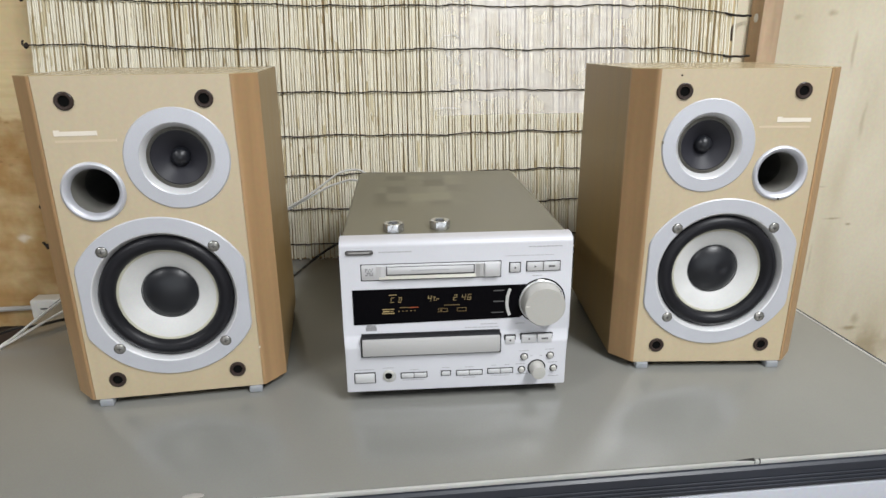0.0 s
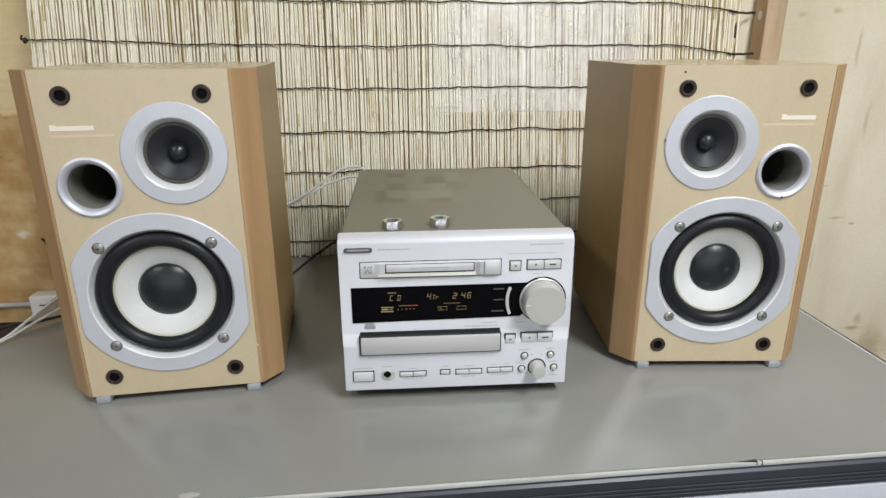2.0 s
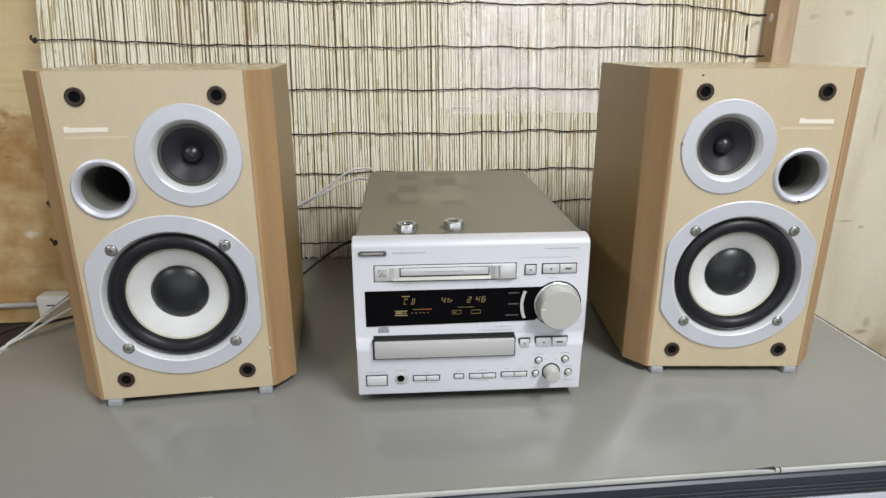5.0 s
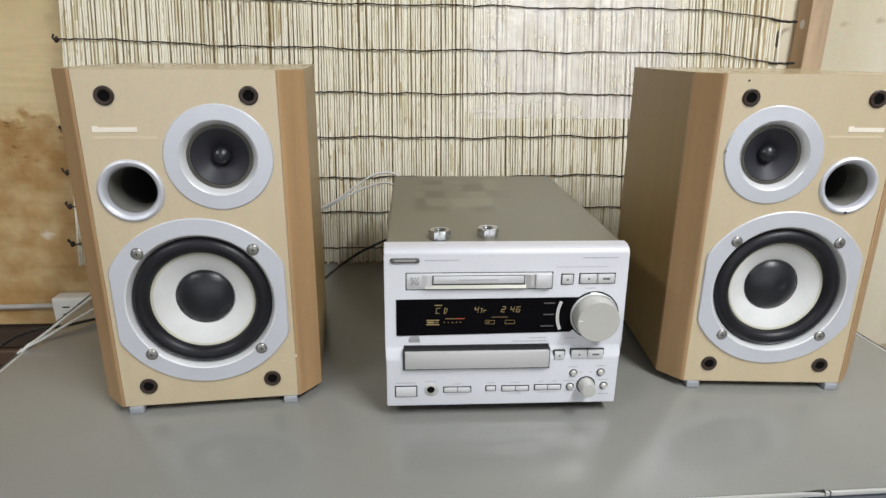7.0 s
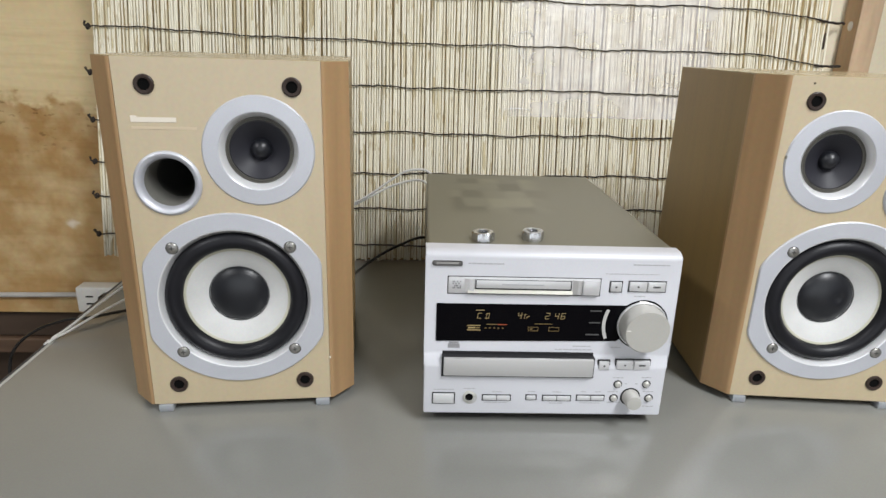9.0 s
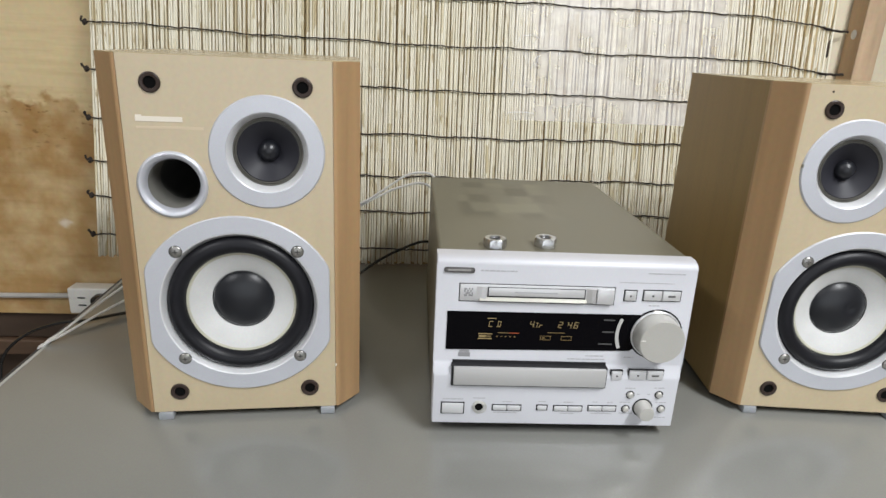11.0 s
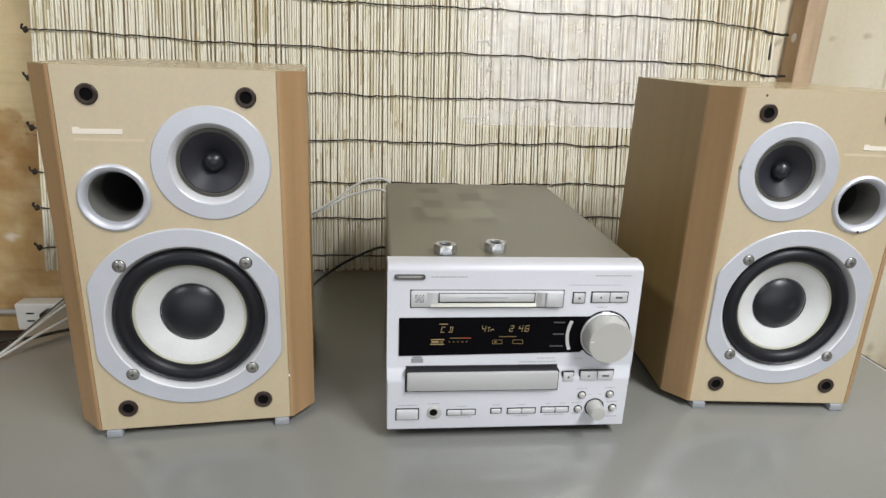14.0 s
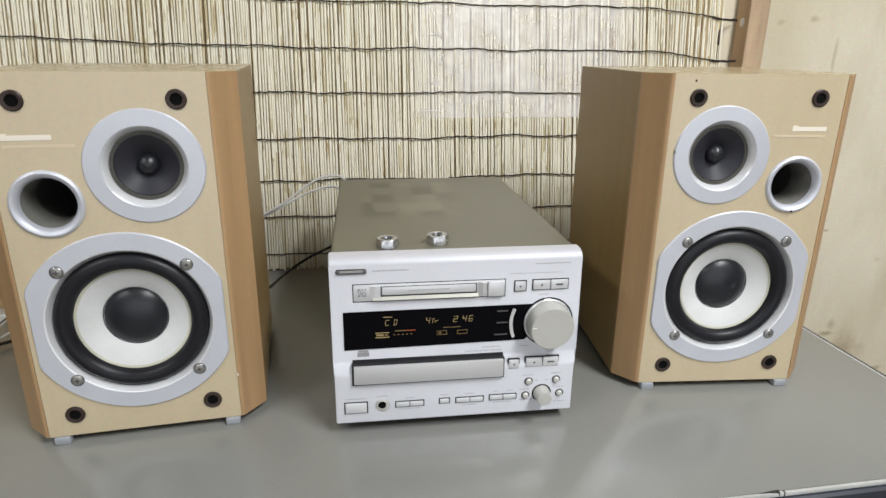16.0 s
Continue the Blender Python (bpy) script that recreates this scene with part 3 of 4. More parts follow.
# worn chips in the lip
chip = prism([(0.2800, DESK_F - 0.0008), (0.2890, DESK_F - 0.0016), (0.2965, DESK_F - 0.0027), (0.2972, DESK_F + 0.0006), (0.2910, DESK_F + 0.0003)], TABLE - 0.003, TABLE + 0.0003)
part("chip", chip, DARK, desk, "dark chip where the lip is broken")
chip = boxed(0.3002, 0.3009, DESK_F - 0.0029, DESK_F - 0.0003, TABLE - 0.0062, TABLE + 0.0003)
part("joint", chip, DARK, desk, "dark joint in the lip")
scuff = lathe([(0.0, -0.0003), (0.007, -0.0002), (0.008, 0.0)], n=14)
for v in scuff.verts:
    v.co = Vector((-0.1465 + v.co.x * 1.0, 0.3945 + v.co.z * 0.4, TABLE + 0.0003 - v.co.y))
part("scuff", scuff, GREY_CABLE, desk, "brown scuff mark")


# ---- loudspeakers ----
HALF, CHAMFER, DEPTH, LOW, HIGH = 0.0764, 0.0203, 0.208, 0.0072, 0.3010
SINK = 0.0028     # how far the drivers are let into the baffle


def ring_outline(k, n, radius, flat):
    a = 2 * math.pi * k / n
    d, s = 0.0048, abs(math.sin(a))
    r = min(math.sqrt(d * d * s * s + (radius + d) ** 2 - d * d) - d * s, flat / max(abs(math.cos(a)), 1e-6))
    return r * math.cos(a), r * math.sin(a)


def speaker(m, side, label):
    """side: 1 has its tweeter towards +x, -1 is its mirror image."""
    sp = thing("loudspeaker", m, label, "loudspeaker", "pair of loudspeakers")
    h, c = HALF, CHAMFER
    tx, tz, px, pz, wz = side * 0.0265, 0.2314, -side * 0.0445, 0.2055, 0.1050
    # cabinet shell, open behind the baffle
    bm = prism([(-h, 0.0125), (-h, 0.0004), (-h - c, c), (-h - c, DEPTH), (h + c, DEPTH), (h + c, c), (h, 0.0004), (h, 0.0125)], LOW, HIGH - 0.0008)
    for f in list(bm.faces):
        if all(abs(v.co.y - 0.0125) < 1e-5 for v in f.verts):
            bm.faces.remove(f)
    part("cabinet", bm, MAPLE_SHADED, sp, "maple vinyl cabinet, darkened to olive for shade", False)
    part("top_panel", prism([(-h, 0.0006), (-h - c, c), (-h - c, DEPTH), (h + c, DEPTH), (h + c, c), (h, 0.0006)], HIGH - 0.0007, HIGH), MAPLE_SHEEN, sp, "glossy maple vinyl top, paled for its sheen", False)
    # chamfered corner strips
    for s in (-1, 1):
        o = 0.0012
        bm = prism([(s * h, -0.0004), (s * (h + 0.0016), -0.0002), (s * (h + 0.0032), 0.0007), (s * (h + 0.0046), 0.0024), (s * (h + c + o * 0.3), c), (s * (h + c + o * 0.3), c + 0.004), (s * (h + c - 0.001), c + 0.004), (s * (h - 0.0), 0.001)], LOW + 0.0005, HIGH - 0.0005)
        part("corner_strip", bm, CHERRY, sp, "reddish cherry vinyl corner strip")
    # baffle with round openings
    bm = bmesh.new()
    edges = []
    x1, z0, z1 = h - 0.00025, LOW + 0.0003, HIGH - 0.0004
    loops = [[(-x1, z0), (x1, z0), (x1, z1), (-x1, z1)]]
    for cx, cz, r in ((0, wz, 0.0655), (tx, tz, 0.0345), (px, pz, 0.0238)):
        loops.append([(cx + r * math.cos(2 * math.pi * k / 48), cz + r * math.sin(2 * math.pi * k / 48)) for k in range(48)])
    for loop in loops:
        vs = [bm.verts.new((x, 0, z)) for x, z in loop]
        edges += [bm.edges.new((vs[k], vs[(k + 1) % len(vs)])) for k in range(len(vs))]
    bmesh.ops.triangle_fill(bm, use_beauty=True, use_dissolve=False, edges=edges)
    for f in list(bm.faces):
        p = f.calc_center_median()
        if any(math.hypot(p.x - cx, p.z - cz) < r - 1e-4 for cx, cz, r in ((0, wz, 0.0655), (tx, tz, 0.0345), (px, pz, 0.0238))):
            bm.faces.remove(f)
    ext = bmesh.ops.extrude_face_region(bm, geom=list(bm.faces))
    for g in ext["geom"]:
        if isinstance(g, bmesh.types.BMVert):
            g.co.y += 0.012
    part("baffle", bm, MAPLE, sp, "pale maple vinyl front baffle", False)

    # woofer
    n = 96
    bm = bmesh.new()
    rings = []
    for r, f, y in ((0.0765, 0.0722, -0.0002), (0.0765, 0.0722, -0.0036), (0.0756, 0.0713, -0.0046)):
        rings.append([bm.verts.new((x, y, wz + z)) for x, z in (ring_outline(k, n, r, f) for k in range(n))])
    for a, b in zip(rings, rings[1:]):
        for k in range(n):
            bm.faces.new((a[k], a[(k + 1) % n], b[(k + 1) % n], b[k]))
    inner = [(0.0628, -0.0046)]
    last = [bm.verts.new((r * math.cos(2 * math.pi * k / n), y, wz + r * math.sin(2 * math.pi * k / n))) for r, y in inner for k in range(n)]
    for k in range(n):
        bm.faces.new((rings[-1][k], rings[-1][(k + 1) % n], last[(k + 1) % n], last[k]))
    woofer = part("woofer", bm, SILVER, sp, "silver woofer frame with flattened sides")
    part("inner_bevel", lathe([(0.0629, -0.0046), (0.0618, -0.0042), (0.0588, 0.0010), (0.0586, 0.0060)], 0, wz, n), SILVER_BRIGHT, woofer, "bright bevelled inner edge")
    roll = [(0.0515 + 0.0072 * math.cos(a), 0.0035 - 0.0075 * math.sin(a)) for a in (math.pi * k / 12 for k in range(13))]
    part("surround", lathe([(0.0589, 0.006)] + roll + [(0.0438, 0.0055)], 0, wz, n), RUBBER, woofer, "black rubber surround")
    part("cone_rim", lathe([(0.0446, 0.0034), (0.0436, 0.0030), (0.0420, 0.0036)], 0, wz, n), GLUE, woofer, "yellowed glue line")
    part("cone", lathe([(0.0442, 0.0036), (0.0425, 0.0036), (0.0235, 0.0128), (0.0235, 0.0140)], 0, wz, n), CONE, woofer, "white paper cone")
    dome = [(0.0248 * math.sin(a), 0.0128 - 0.0080 * (math.cos(a) - math.cos(1.25)) / (1 - math.cos(1.25))) for a in (1.25 * (1 - k / 20) for k in range(21))]
    dome = [(r / math.sin(1.25), y) for r, y in dome]
    cap = lathe([(0.0256, 0.0122), (0.0252, 0.0114), (0.0246, 0.0122)] + dome, 0, wz, n)
    if side < 0:
        for v in cap.verts:
            v.co.y += 0.0016 * math.exp(-((v.co.x - 0.0075) ** 2 + (v.co.z - wz - 0.0015) ** 2) / (2 * 0.0032 ** 2))
    part("dust_cap", cap, CAP, woofer, "black dust cap" if side > 0 else "dented black dust cap")
    for sx in (-1, 1):
        for sz in (-1, 1):
            x, z = sx * 0.0468, wz + 0.0005 + sz * 0.0468
            sc = lathe([(0.0046, -0.0044), (0.0046, -0.0049), (0.0042, -0.0053), (0.0030, -0.0057), (0.0, -0.0058)], x, z, 20)
            # Flush dark ring that draws the shadow round the screw head.
            part("screw_shadow", lathe([(0.0052, -0.0045), (0.0051, -0.00475), (0.0046, -0.00475), (0.0045, -0.0045)], x, z, 20), SLOT_GREY, woofer, "dark ring for the shadow round the screw")
            part("screw", sc, SCREW, woofer, "steel crosshead screw")
            cross = boxed(x - 0.0019, x + 0.0019, -0.0060, -0.0052, z - 0.00038, z + 0.00038)
            box(cross, x - 0.00038, x + 0.00038, -0.00595, -0.0053, z - 0.0019, z + 0.0019)
            part("screw_slot", cross, SLOT_GREY, woofer, "dark cross slot")

    # tweeter
    bm = lathe([(0.0435, -0.0002), (0.0435, -0.0030), (0.0424, -0.0042), (0.0310, -0.0046), (0.0304, -0.0042)], tx, tz, n)
    tweeter = part("tweeter", bm, SILVER, sp, "silver tweeter ring")
    part("inner_bevel", lathe([(0.0305, -0.0043), (0.0300, -0.0038), (0.0265, 0.0018), (0.0263, 0.0100)], tx, tz, n), SILVER_BRIGHT, tweeter, "bright bevelled inner edge")
    part("tweeter_rim", lathe([(0.0266, 0.0022), (0.0260, 0.0010), (0.0254, 0.0010), (0.0251, 0.0024), (0.0247, 0.0026), (0.0244, 0.0014), (0.0239, 0.0014), (0.0234, 0.0034)], tx, tz, n), TWEETER_RIM, tweeter, "grey double rubber rim")
    part("cone", lathe([(0.0242, 0.0026), (0.0228, 0.0022), (0.0218, 0.0030), (0.0085, 0.0100), (0.0080, 0.0106)], tx, tz, n), TWEETER, tweeter, "charcoal tweeter cone")
    dome = [(0.0083 * math.sin(a), 0.0102 - 0.0080 * math.cos(a)) for a in (math.pi / 2 * (1 - k / 8) for k in range(9))]
    part("dome", lathe(dome, tx, tz, 40), CAP, tweeter, "small glossy black dome")

    # bass port
    lipp = [(0.0262, -0.0002), (0.0262, -0.0018), (0.0258, -0.0034), (0.0250, -0.0045), (0.0238, -0.0050), (0.0224, -0.0046), (0.0210, -0.0034),
            (0.0199, -0.0014), (0.0192, 0.0012)]
    port = part("bass_port", lathe(lipp, px, pz, 64), SILVER, sp, "flared silver bass port")
    part("port_flare", lathe([(0.01925, 0.0010), (0.0187, 0.0040), (0.0184, 0.0085), (0.0182, 0.0180), (0.0181, 0.0300)], px, pz, 64), PORT_GREY, port, "dark grey inner flare")
    part("port_tube", lathe([(0.0183, 0.0295), (0.0180, 0.1200), (0.0, 0.1200)], px, pz, 48), FLARE, port, "dark port tube")
    if side < 0:
        part("port_hole", lathe([(0.0011, -0.0052), (0.0, -0.0052)], px + 0.001, pz - 0.0242, 12), BLACK, port, "pin hole")
    for ob in sp.children:
        if ob.name.split(".")[0] in ("woofer", "tweeter", "bass_port"):
            ob.location.y = SINK
    # grille sockets
    for sx in (-1, 1):
        for z in (0.2810, 0.0268):
            bm = lathe([(0.0076, -0.0001), (0.0075, -0.0010), (0.0066, -0.0015), (0.0046, -0.0012), (0.0042, 0.0005)], sx * 0.0540, z, 28)
            sock = part("grille_socket", bm, BROWN_PLASTIC, sp, "dark brown grille socket")
            part("socket_hole", lathe([(0.0044, -0.0002), (0.0, 0.0)], sx * 0.0540, z, 20), BLACK, sock)
    # printed marks
    a, b = (-0.0665, -0.0335) if side > 0 else (0.0340, 0.0650)
    bm = boxed(a, b, -0.0003, 0.0, 0.2530, 0.2567)
    box(bm, a, a + 0.0045, -0.0003, 0.0, 0.2567, 0.2578)
    part("maker_mark", bm, MARK, sp, "pale printed maker's mark", False)
    a, b = (-0.0665, -0.0190) if side > 0 else (0.0185, 0.0650)
    part("printed_line", boxed(a, b, -0.0002, 0.0, 0.2476, 0.2496), FAINT, sp, "faint printed line", False)
    # wear
    if side < 0:
        part("nick", boxed(tx - 0.0434, tx - 0.0420, -0.0019, 0.0002, tz + 0.0020, tz + 0.0052, 0.0005), SCREW, sp, "grey nick in the ring")
        part("speck", lathe([(0.0010, -0.0002), (0.0, -0.0002)], -0.0580, 0.2950, 10), BROWN_PLASTIC, sp, "dark speck")
    else:
        part("nick", boxed(h - 0.0004, h + 0.0010, -0.0012, 0.0008, 0.0475, 0.0495, 0.0003), MARK, sp, "pale nick in the corner strip")
    # clear feet
    for x in (-0.0670, 0.0690):
        for y in (0.0045, 0.185):
            bm = boxed(x - 0.0062, x + 0.0062, y - 0.0062, y + 0.0062, 0.0, LOW - 0.0001, 0.0012)
            part("foot", bm, FOOT, sp, "clear plastic foot")
    return sp


speaker(pose(-0.1975, 0.5322, TABLE, 0, 0, 4.9), 1, "maple bookshelf loudspeaker with silver rings on the desk")
speaker(pose(0.3309, 0.5402, TABLE, 0, 0, -4.7), -1, "maple bookshelf loudspeaker with a nicked silver tweeter ring")


# ---- the stereo receiver ----
rec = thing("stereo_receiver", pose(0.0654, 0.5058, TABLE, 0, 0, -0.8), "silver compact disc receiver with an amber display on the desk", "stereo receiver")
W = 0.1052
LOWER = 0.986    # the lower face is slightly narrower
UP = 0.0055     # how far the upper face lies behind the lower one


def face_profile(grow=0.0):
    p = [(0.0, 0.0125), (0.0, 0.0560), (0.0006, 0.0590), (0.0048, 0.0665), (UP, 0.0690), (UP, 0.1530)]
    for k in range(1, 7):
        a = math.pi / 2 * k / 6
        p.append((UP + 0.0085 * (1 - math.cos(a)), 0.1530 + 0.0062 * math.sin(a)))
    return p + [(0.024, 0.1592), (0.024, 0.0125), (0.003, 0.0110)]


bm = extrude_x(face_profile(), -W, W)
for v in bm.verts:
    v.co.x += 0.0014
    if v.co.z < 0.0665:
        v.co.x = 0.0006 + (v.co.x - 0.0014) * LOWER
es = [e for e in bm.edges if abs(e.verts[0].co.x) > 0.1 and e.verts[0].co.x * e.verts[1].co.x > 0 and max(v.co.y for v in e.verts) < 0.0239]
bmesh.ops.bevel(bm, geom=es, offset=0.0012, segments=2, affect="EDGES", profile=0.5)
part("front_panel", bm, PANEL, rec, "brushed silver front panel")
prof = []
for s, a0 in ((1, 0), (-1, 90)):
    for k in range(6):
        a = radians(a0 + 90 * k / 5)
        prof.append((0.0014 + (W - 0.0045) * s + 0.0035 * math.cos(a), 0.1552 + 0.0035 * math.sin(a)))
prof += [(-W + 0.0024, 0.0130), (W + 0.0004, 0.0130)]
bm = bmesh.new()
a = [bm.verts.new((x, 0.0243, z)) for x, z in prof]
b = [bm.verts.new((x, 0.318, z)) for x, z in prof]
for k in range(len(prof)):
    bm.faces.new((a[k], a[(k + 1) % len(prof)], b[(k + 1) % len(prof)], b[k]))
bm.faces.new(a), bm.faces.new(b)
part("top_cover", bm, COVER, rec, "olive-grey painted steel cover")
for x in (-0.082, 0.082):
    for y in (0.035, 0.28):
        bm = lathe([(0.0, 0.0), (0.0095, 0.0), (0.010, 0.001), (0.010, 0.0131), (0.0, 0.0131)], n=24)
        for v in bm.verts:
            v.co = Vector((x + v.co.x, y + v.co.z, v.co.y))
        part("foot", bm, DARK, rec, "black rubber foot")
part("base_plate", boxed(-W + 0.004, W - 0.004, 0.008, 0.310, 0.0085, 0.0128, 0.001), DARK, rec, "dark base plate")


def words(x0, x1, z, h=0.0012, mat=PRINT, base=None, gap=0.0006):
    """A line of tiny print in one mesh."""
    y = base if base is not None else (UP if z > 0.068 else 0.0)
    bm, x, k = bmesh.new(), x0, 0
    while x < x1 - 0.0008:
        w = min(0.0022 + 0.0026 * ((k * 7) % 5) / 4, x1 - x)
        box(bm, x, x + w, y - 0.00012, y + 0.0003, z, z + h)
        x, k = x + w + gap, k + 1
    return tagged(part("printed_line", bm, mat, rec, "tiny grey printed lettering", False), kind="stuff")


def button(x0, x1, z0, z1, label="silver push button", gap=0.0009, out=0.0016, base=None, mark=None):
    y = base if base is not None else (UP if z0 > 0.068 else 0.0)
    well = part("button_well", boxed(x0 - gap, x1 + gap, y - 0.0002, y + 0.001, z0 - gap, z1 + gap), GAP, rec, "", False)
    b = part("button", boxed(x0, x1, y - out, y + 0.0005, z0, z1, 0.0006), BUTTON, rec, label)
    if mark:
        cx, cz = (x0 + x1) / 2, (z0 + z1) / 2
        mk = boxed(cx - mark / 2, cx + mark / 2, y - out - 0.0001, y - out + 0.0003, cz - 0.0008, cz + 0.0008)
        part("button_mark", mk, PRINT_DARK, b, "", False)
    return b


# badge and top lettering
bm = boxed(-0.0984, -0.0738, UP - 0.0008, UP + 0.0005, 0.1463, 0.1505, 0.0018, 3)
badge = part("badge", bm, material("badge_grey", (0.16, 0.155, 0.15), 0.4, 0.4, vary=0.1), rec, "dark grey maker's badge")
part("badge_mark", boxed(-0.0952, -0.0770, UP - 0.0010, UP - 0.0006, 0.1476, 0.1492), plain("badge_print", (0.30, 0.29, 0.28), 0.4), badge, "", False)
words(-0.0690, -0.0400, 0.1477, 0.0012, PRINT)
words(0.0660, 0.0962, 0.1492, 0.0010, PRINT)
words(0.0440, 0.0887, 0.1412, 0.0006, PRINT)

# minidisc slot
frame_md = part("disc_slot", boxed(-0.0850, 0.0405, UP - 0.0012, UP + 0.001, 0.1222, 0.1368, 0.0011), BUTTON, rec, "silver surround of the minidisc slot")
part("slot_edge", boxed(-0.0857, 0.0412, UP - 0.0002, UP + 0.0006, 0.1214, 0.1375, 0.0004), GAP, rec, "", False)
part("slot_opening", boxed(-0.0628, 0.0166, UP - 0.0015, UP + 0.001, 0.1264, 0.1350), GAP, frame_md, "dark slot opening", False)
part("slot_flap", boxed(-0.0619, 0.0157, UP - 0.0019, UP + 0.001, 0.1276, 0.1345, 0.0003), BUTTON, frame_md, "silver flap")
part("flap_line", boxed(-0.0410, -0.0065, UP - 0.00205, UP - 0.0018, 0.1307, 0.1316), PRINT, frame_md, "", False)
ledge = extrude_x([(UP - 0.0010, 0.1226), (UP - 0.0022, 0.1230), (UP - 0.0034, 0.1238), (UP - 0.0020, 0.1262), (UP - 0.0010, 0.1264)], -0.0690, 0.0175)
part("slot_ledge", ledge, material("slot_ledge", (0.50, 0.49, 0.43), 0.4, 0.2, vary=0.03), frame_md, "sloped pale ledge", False)
notch = prism([(0.0172, UP - 0.0011), (0.0252, UP - 0.0011), (0.0252, UP - 0.0020), (0.0236, UP - 0.0030), (0.0215, UP - 0.0030), (0.0190, UP - 0.0019)], 0.1240, 0.1356)
part("finger_notch", notch, TRAY, frame_md, "dished finger notch", False)
part("end_block", boxed(0.0256, 0.0398, UP - 0.0036, UP - 0.0010, 0.1230, 0.1362, 0.0011), BUTTON, frame_md, "raised silver end block")
scoop = prism([(-0.0722, UP - 0.0011), (-0.0632, UP - 0.0011), (-0.0640, UP - 0.0026), (-0.0676, UP - 0.0024), (-0.0706, UP - 0.0016)], 0.1240, 0.1356)
part("scoop", scoop, BUTTON, frame_md, "sloped silver end of the slot", False)
mk = bmesh.new()
for row, cells in enumerate(((0, 1, 3, 5), (0, 2, 4), (1, 2, 3, 5), (0, 1, 3, 4, 5))):
    for c in cells:
        box(mk, -0.0815 + c * 0.0012, -0.0805 + c * 0.0012, UP - 0.0015, UP - 0.0011, 0.1322 - row * 0.0018, 0.1336 - row * 0.0018)
part("format_mark", mk, PRINT_MID, frame_md, "small dark format mark", False)
button(0.0490, 0.0582, 0.1262, 0.1345, mark=0.0016)
button(0.0646, 0.0793, 0.1268, 0.1350, mark=0.0016)
button(0.0799, 0.0947, 0.1268, 0.1350, mark=0.0060)

# display
KX, KZ = 0.0793, 0.0966
bm = bmesh.new()
out = [(-0.0940, 0.0788), (-0.0940, 0.1130)]
a0, a1 = math.asin((0.1136 - KZ) / 0.0222), math.asin((0.0830 - KZ) / 0.0222)
arc = []
start, stop = math.pi - a0, -math.pi - a1 + 0.0
for k in range(41):
    a = start + (stop - start) * k / 40
    arc.append((KX + 0.0222 * math.cos(a), KZ + 0.0222 * math.sin(a)))
out += arc + [(KX - 0.0200, 0.0808)]
va = [bm.verts.new((x, UP - 0.0006, z)) for x, z in out]
vb = [bm.verts.new((x, UP + 0.0010, z)) for x, z in out]
bm.faces.new(va)
for k in range(len(out)):
    bm.faces.new((va[k], va[(k + 1) % len(out)], vb[(k + 1) % len(out)], vb[k]))
disp = part("display_window", bm, WINDOW, rec, "glossy black display window", False)
Y = UP - 0.0008
SEGMENTS = {"C": "afed", "D": "abcdi", "2": "abged", "4": "fgbc", "6": "afgedc", "T": "at", "r": "eg"}


def segments(text, x, z, h, step, name="display_text"):
    """Thin slanted display strokes, one mesh for a group of characters."""
    bm, t, w = bmesh.new(), 0.00038, h * 0.60
    for ch in text:
        if ch != " ":
            for k in SEGMENTS[ch]:
                a, b, c, d = {"a": (0, w, h - t, h), "g": (0, w, h / 2 - t / 2, h / 2 + t / 2), "d": (0, w, 0, t), "f": (0, t, h / 2, h), "e": (0, t, 0, h / 2),
                              "b": (w - t, w, h / 2, h), "c": (w - t, w, 0, h / 2), "i": (w * 0.22, w * 0.22 + t, 0, h), "t": (w / 2 - t / 2, w / 2 + t / 2, 0, h)}[k]
                box(bm, x + a, x + b, Y - 0.0001, Y + 0.0003, z + c, z + d)
        x += step
    for v in bm.verts:
        v.co.x += (v.co.z - z) * 0.18
    part(name, bm, AMBER, disp, "amber display characters", False)


segments("CD", -0.0600, 0.1000, 0.0050, 0.0066)
segments("4", -0.0264, 0.1004, 0.0054, 0.005)
segments("Tr", -0.0216, 0.1004, 0.0040, 0.0031)
segments("2", -0.0030, 0.1004, 0.0054, 0.005)
segments("46", 0.0047, 0.1004, 0.0054, 0.0053)


def glow_bar(x0, x1, z0, z1, mat, name="display_bar"):
    part(name, boxed(x0, x1, Y - 0.0001, Y + 0.0003, z0, z1), mat, disp, "", False)


def glow_frame(x0, x1, z0, z1, mat):
    t = 0.00035
    bm = boxed(x0, x1, Y - 0.0001, Y + 0.0003, z0, z0 + t)
    box(bm, x0, x1, Y - 0.0001, Y + 0.0003, z1 - t, z1)
    box(bm, x0, x0 + t, Y - 0.0001, Y + 0.0003, z0 + t, z1 - t)
    box(bm, x1 - t, x1, Y - 0.0001, Y + 0.0003, z0 + t, z1 - t)
    part("display_frame", bm, mat, disp, "", False)


glow_bar(-0.0612, -0.0540, 0.1072, 0.1078, AMBER)
glow_bar(-0.0680, -0.0565, 0.0890, 0.0898, AMBER)
glow_bar(-0.0680, -0.0565, 0.0932, 0.0939, AMBER)
glow_bar(-0.0672, -0.0612, 0.0908, 0.0922, AMBER)
glow_bar(-0.0604, -0.0575, 0.0909, 0.0920, AMBER_DIM)
for k in range(5):
    glow_bar(-0.0530 + k * 0.0036, -0.0518 + k * 0.0036, 0.0910, 0.0918, AMBER_DIM)
glow_bar(-0.0518, -0.0425, 0.0945, 0.0951, AMBER_DIM)
glow_bar(-0.0423, -0.0345, 0.0945, 0.0951, RED)
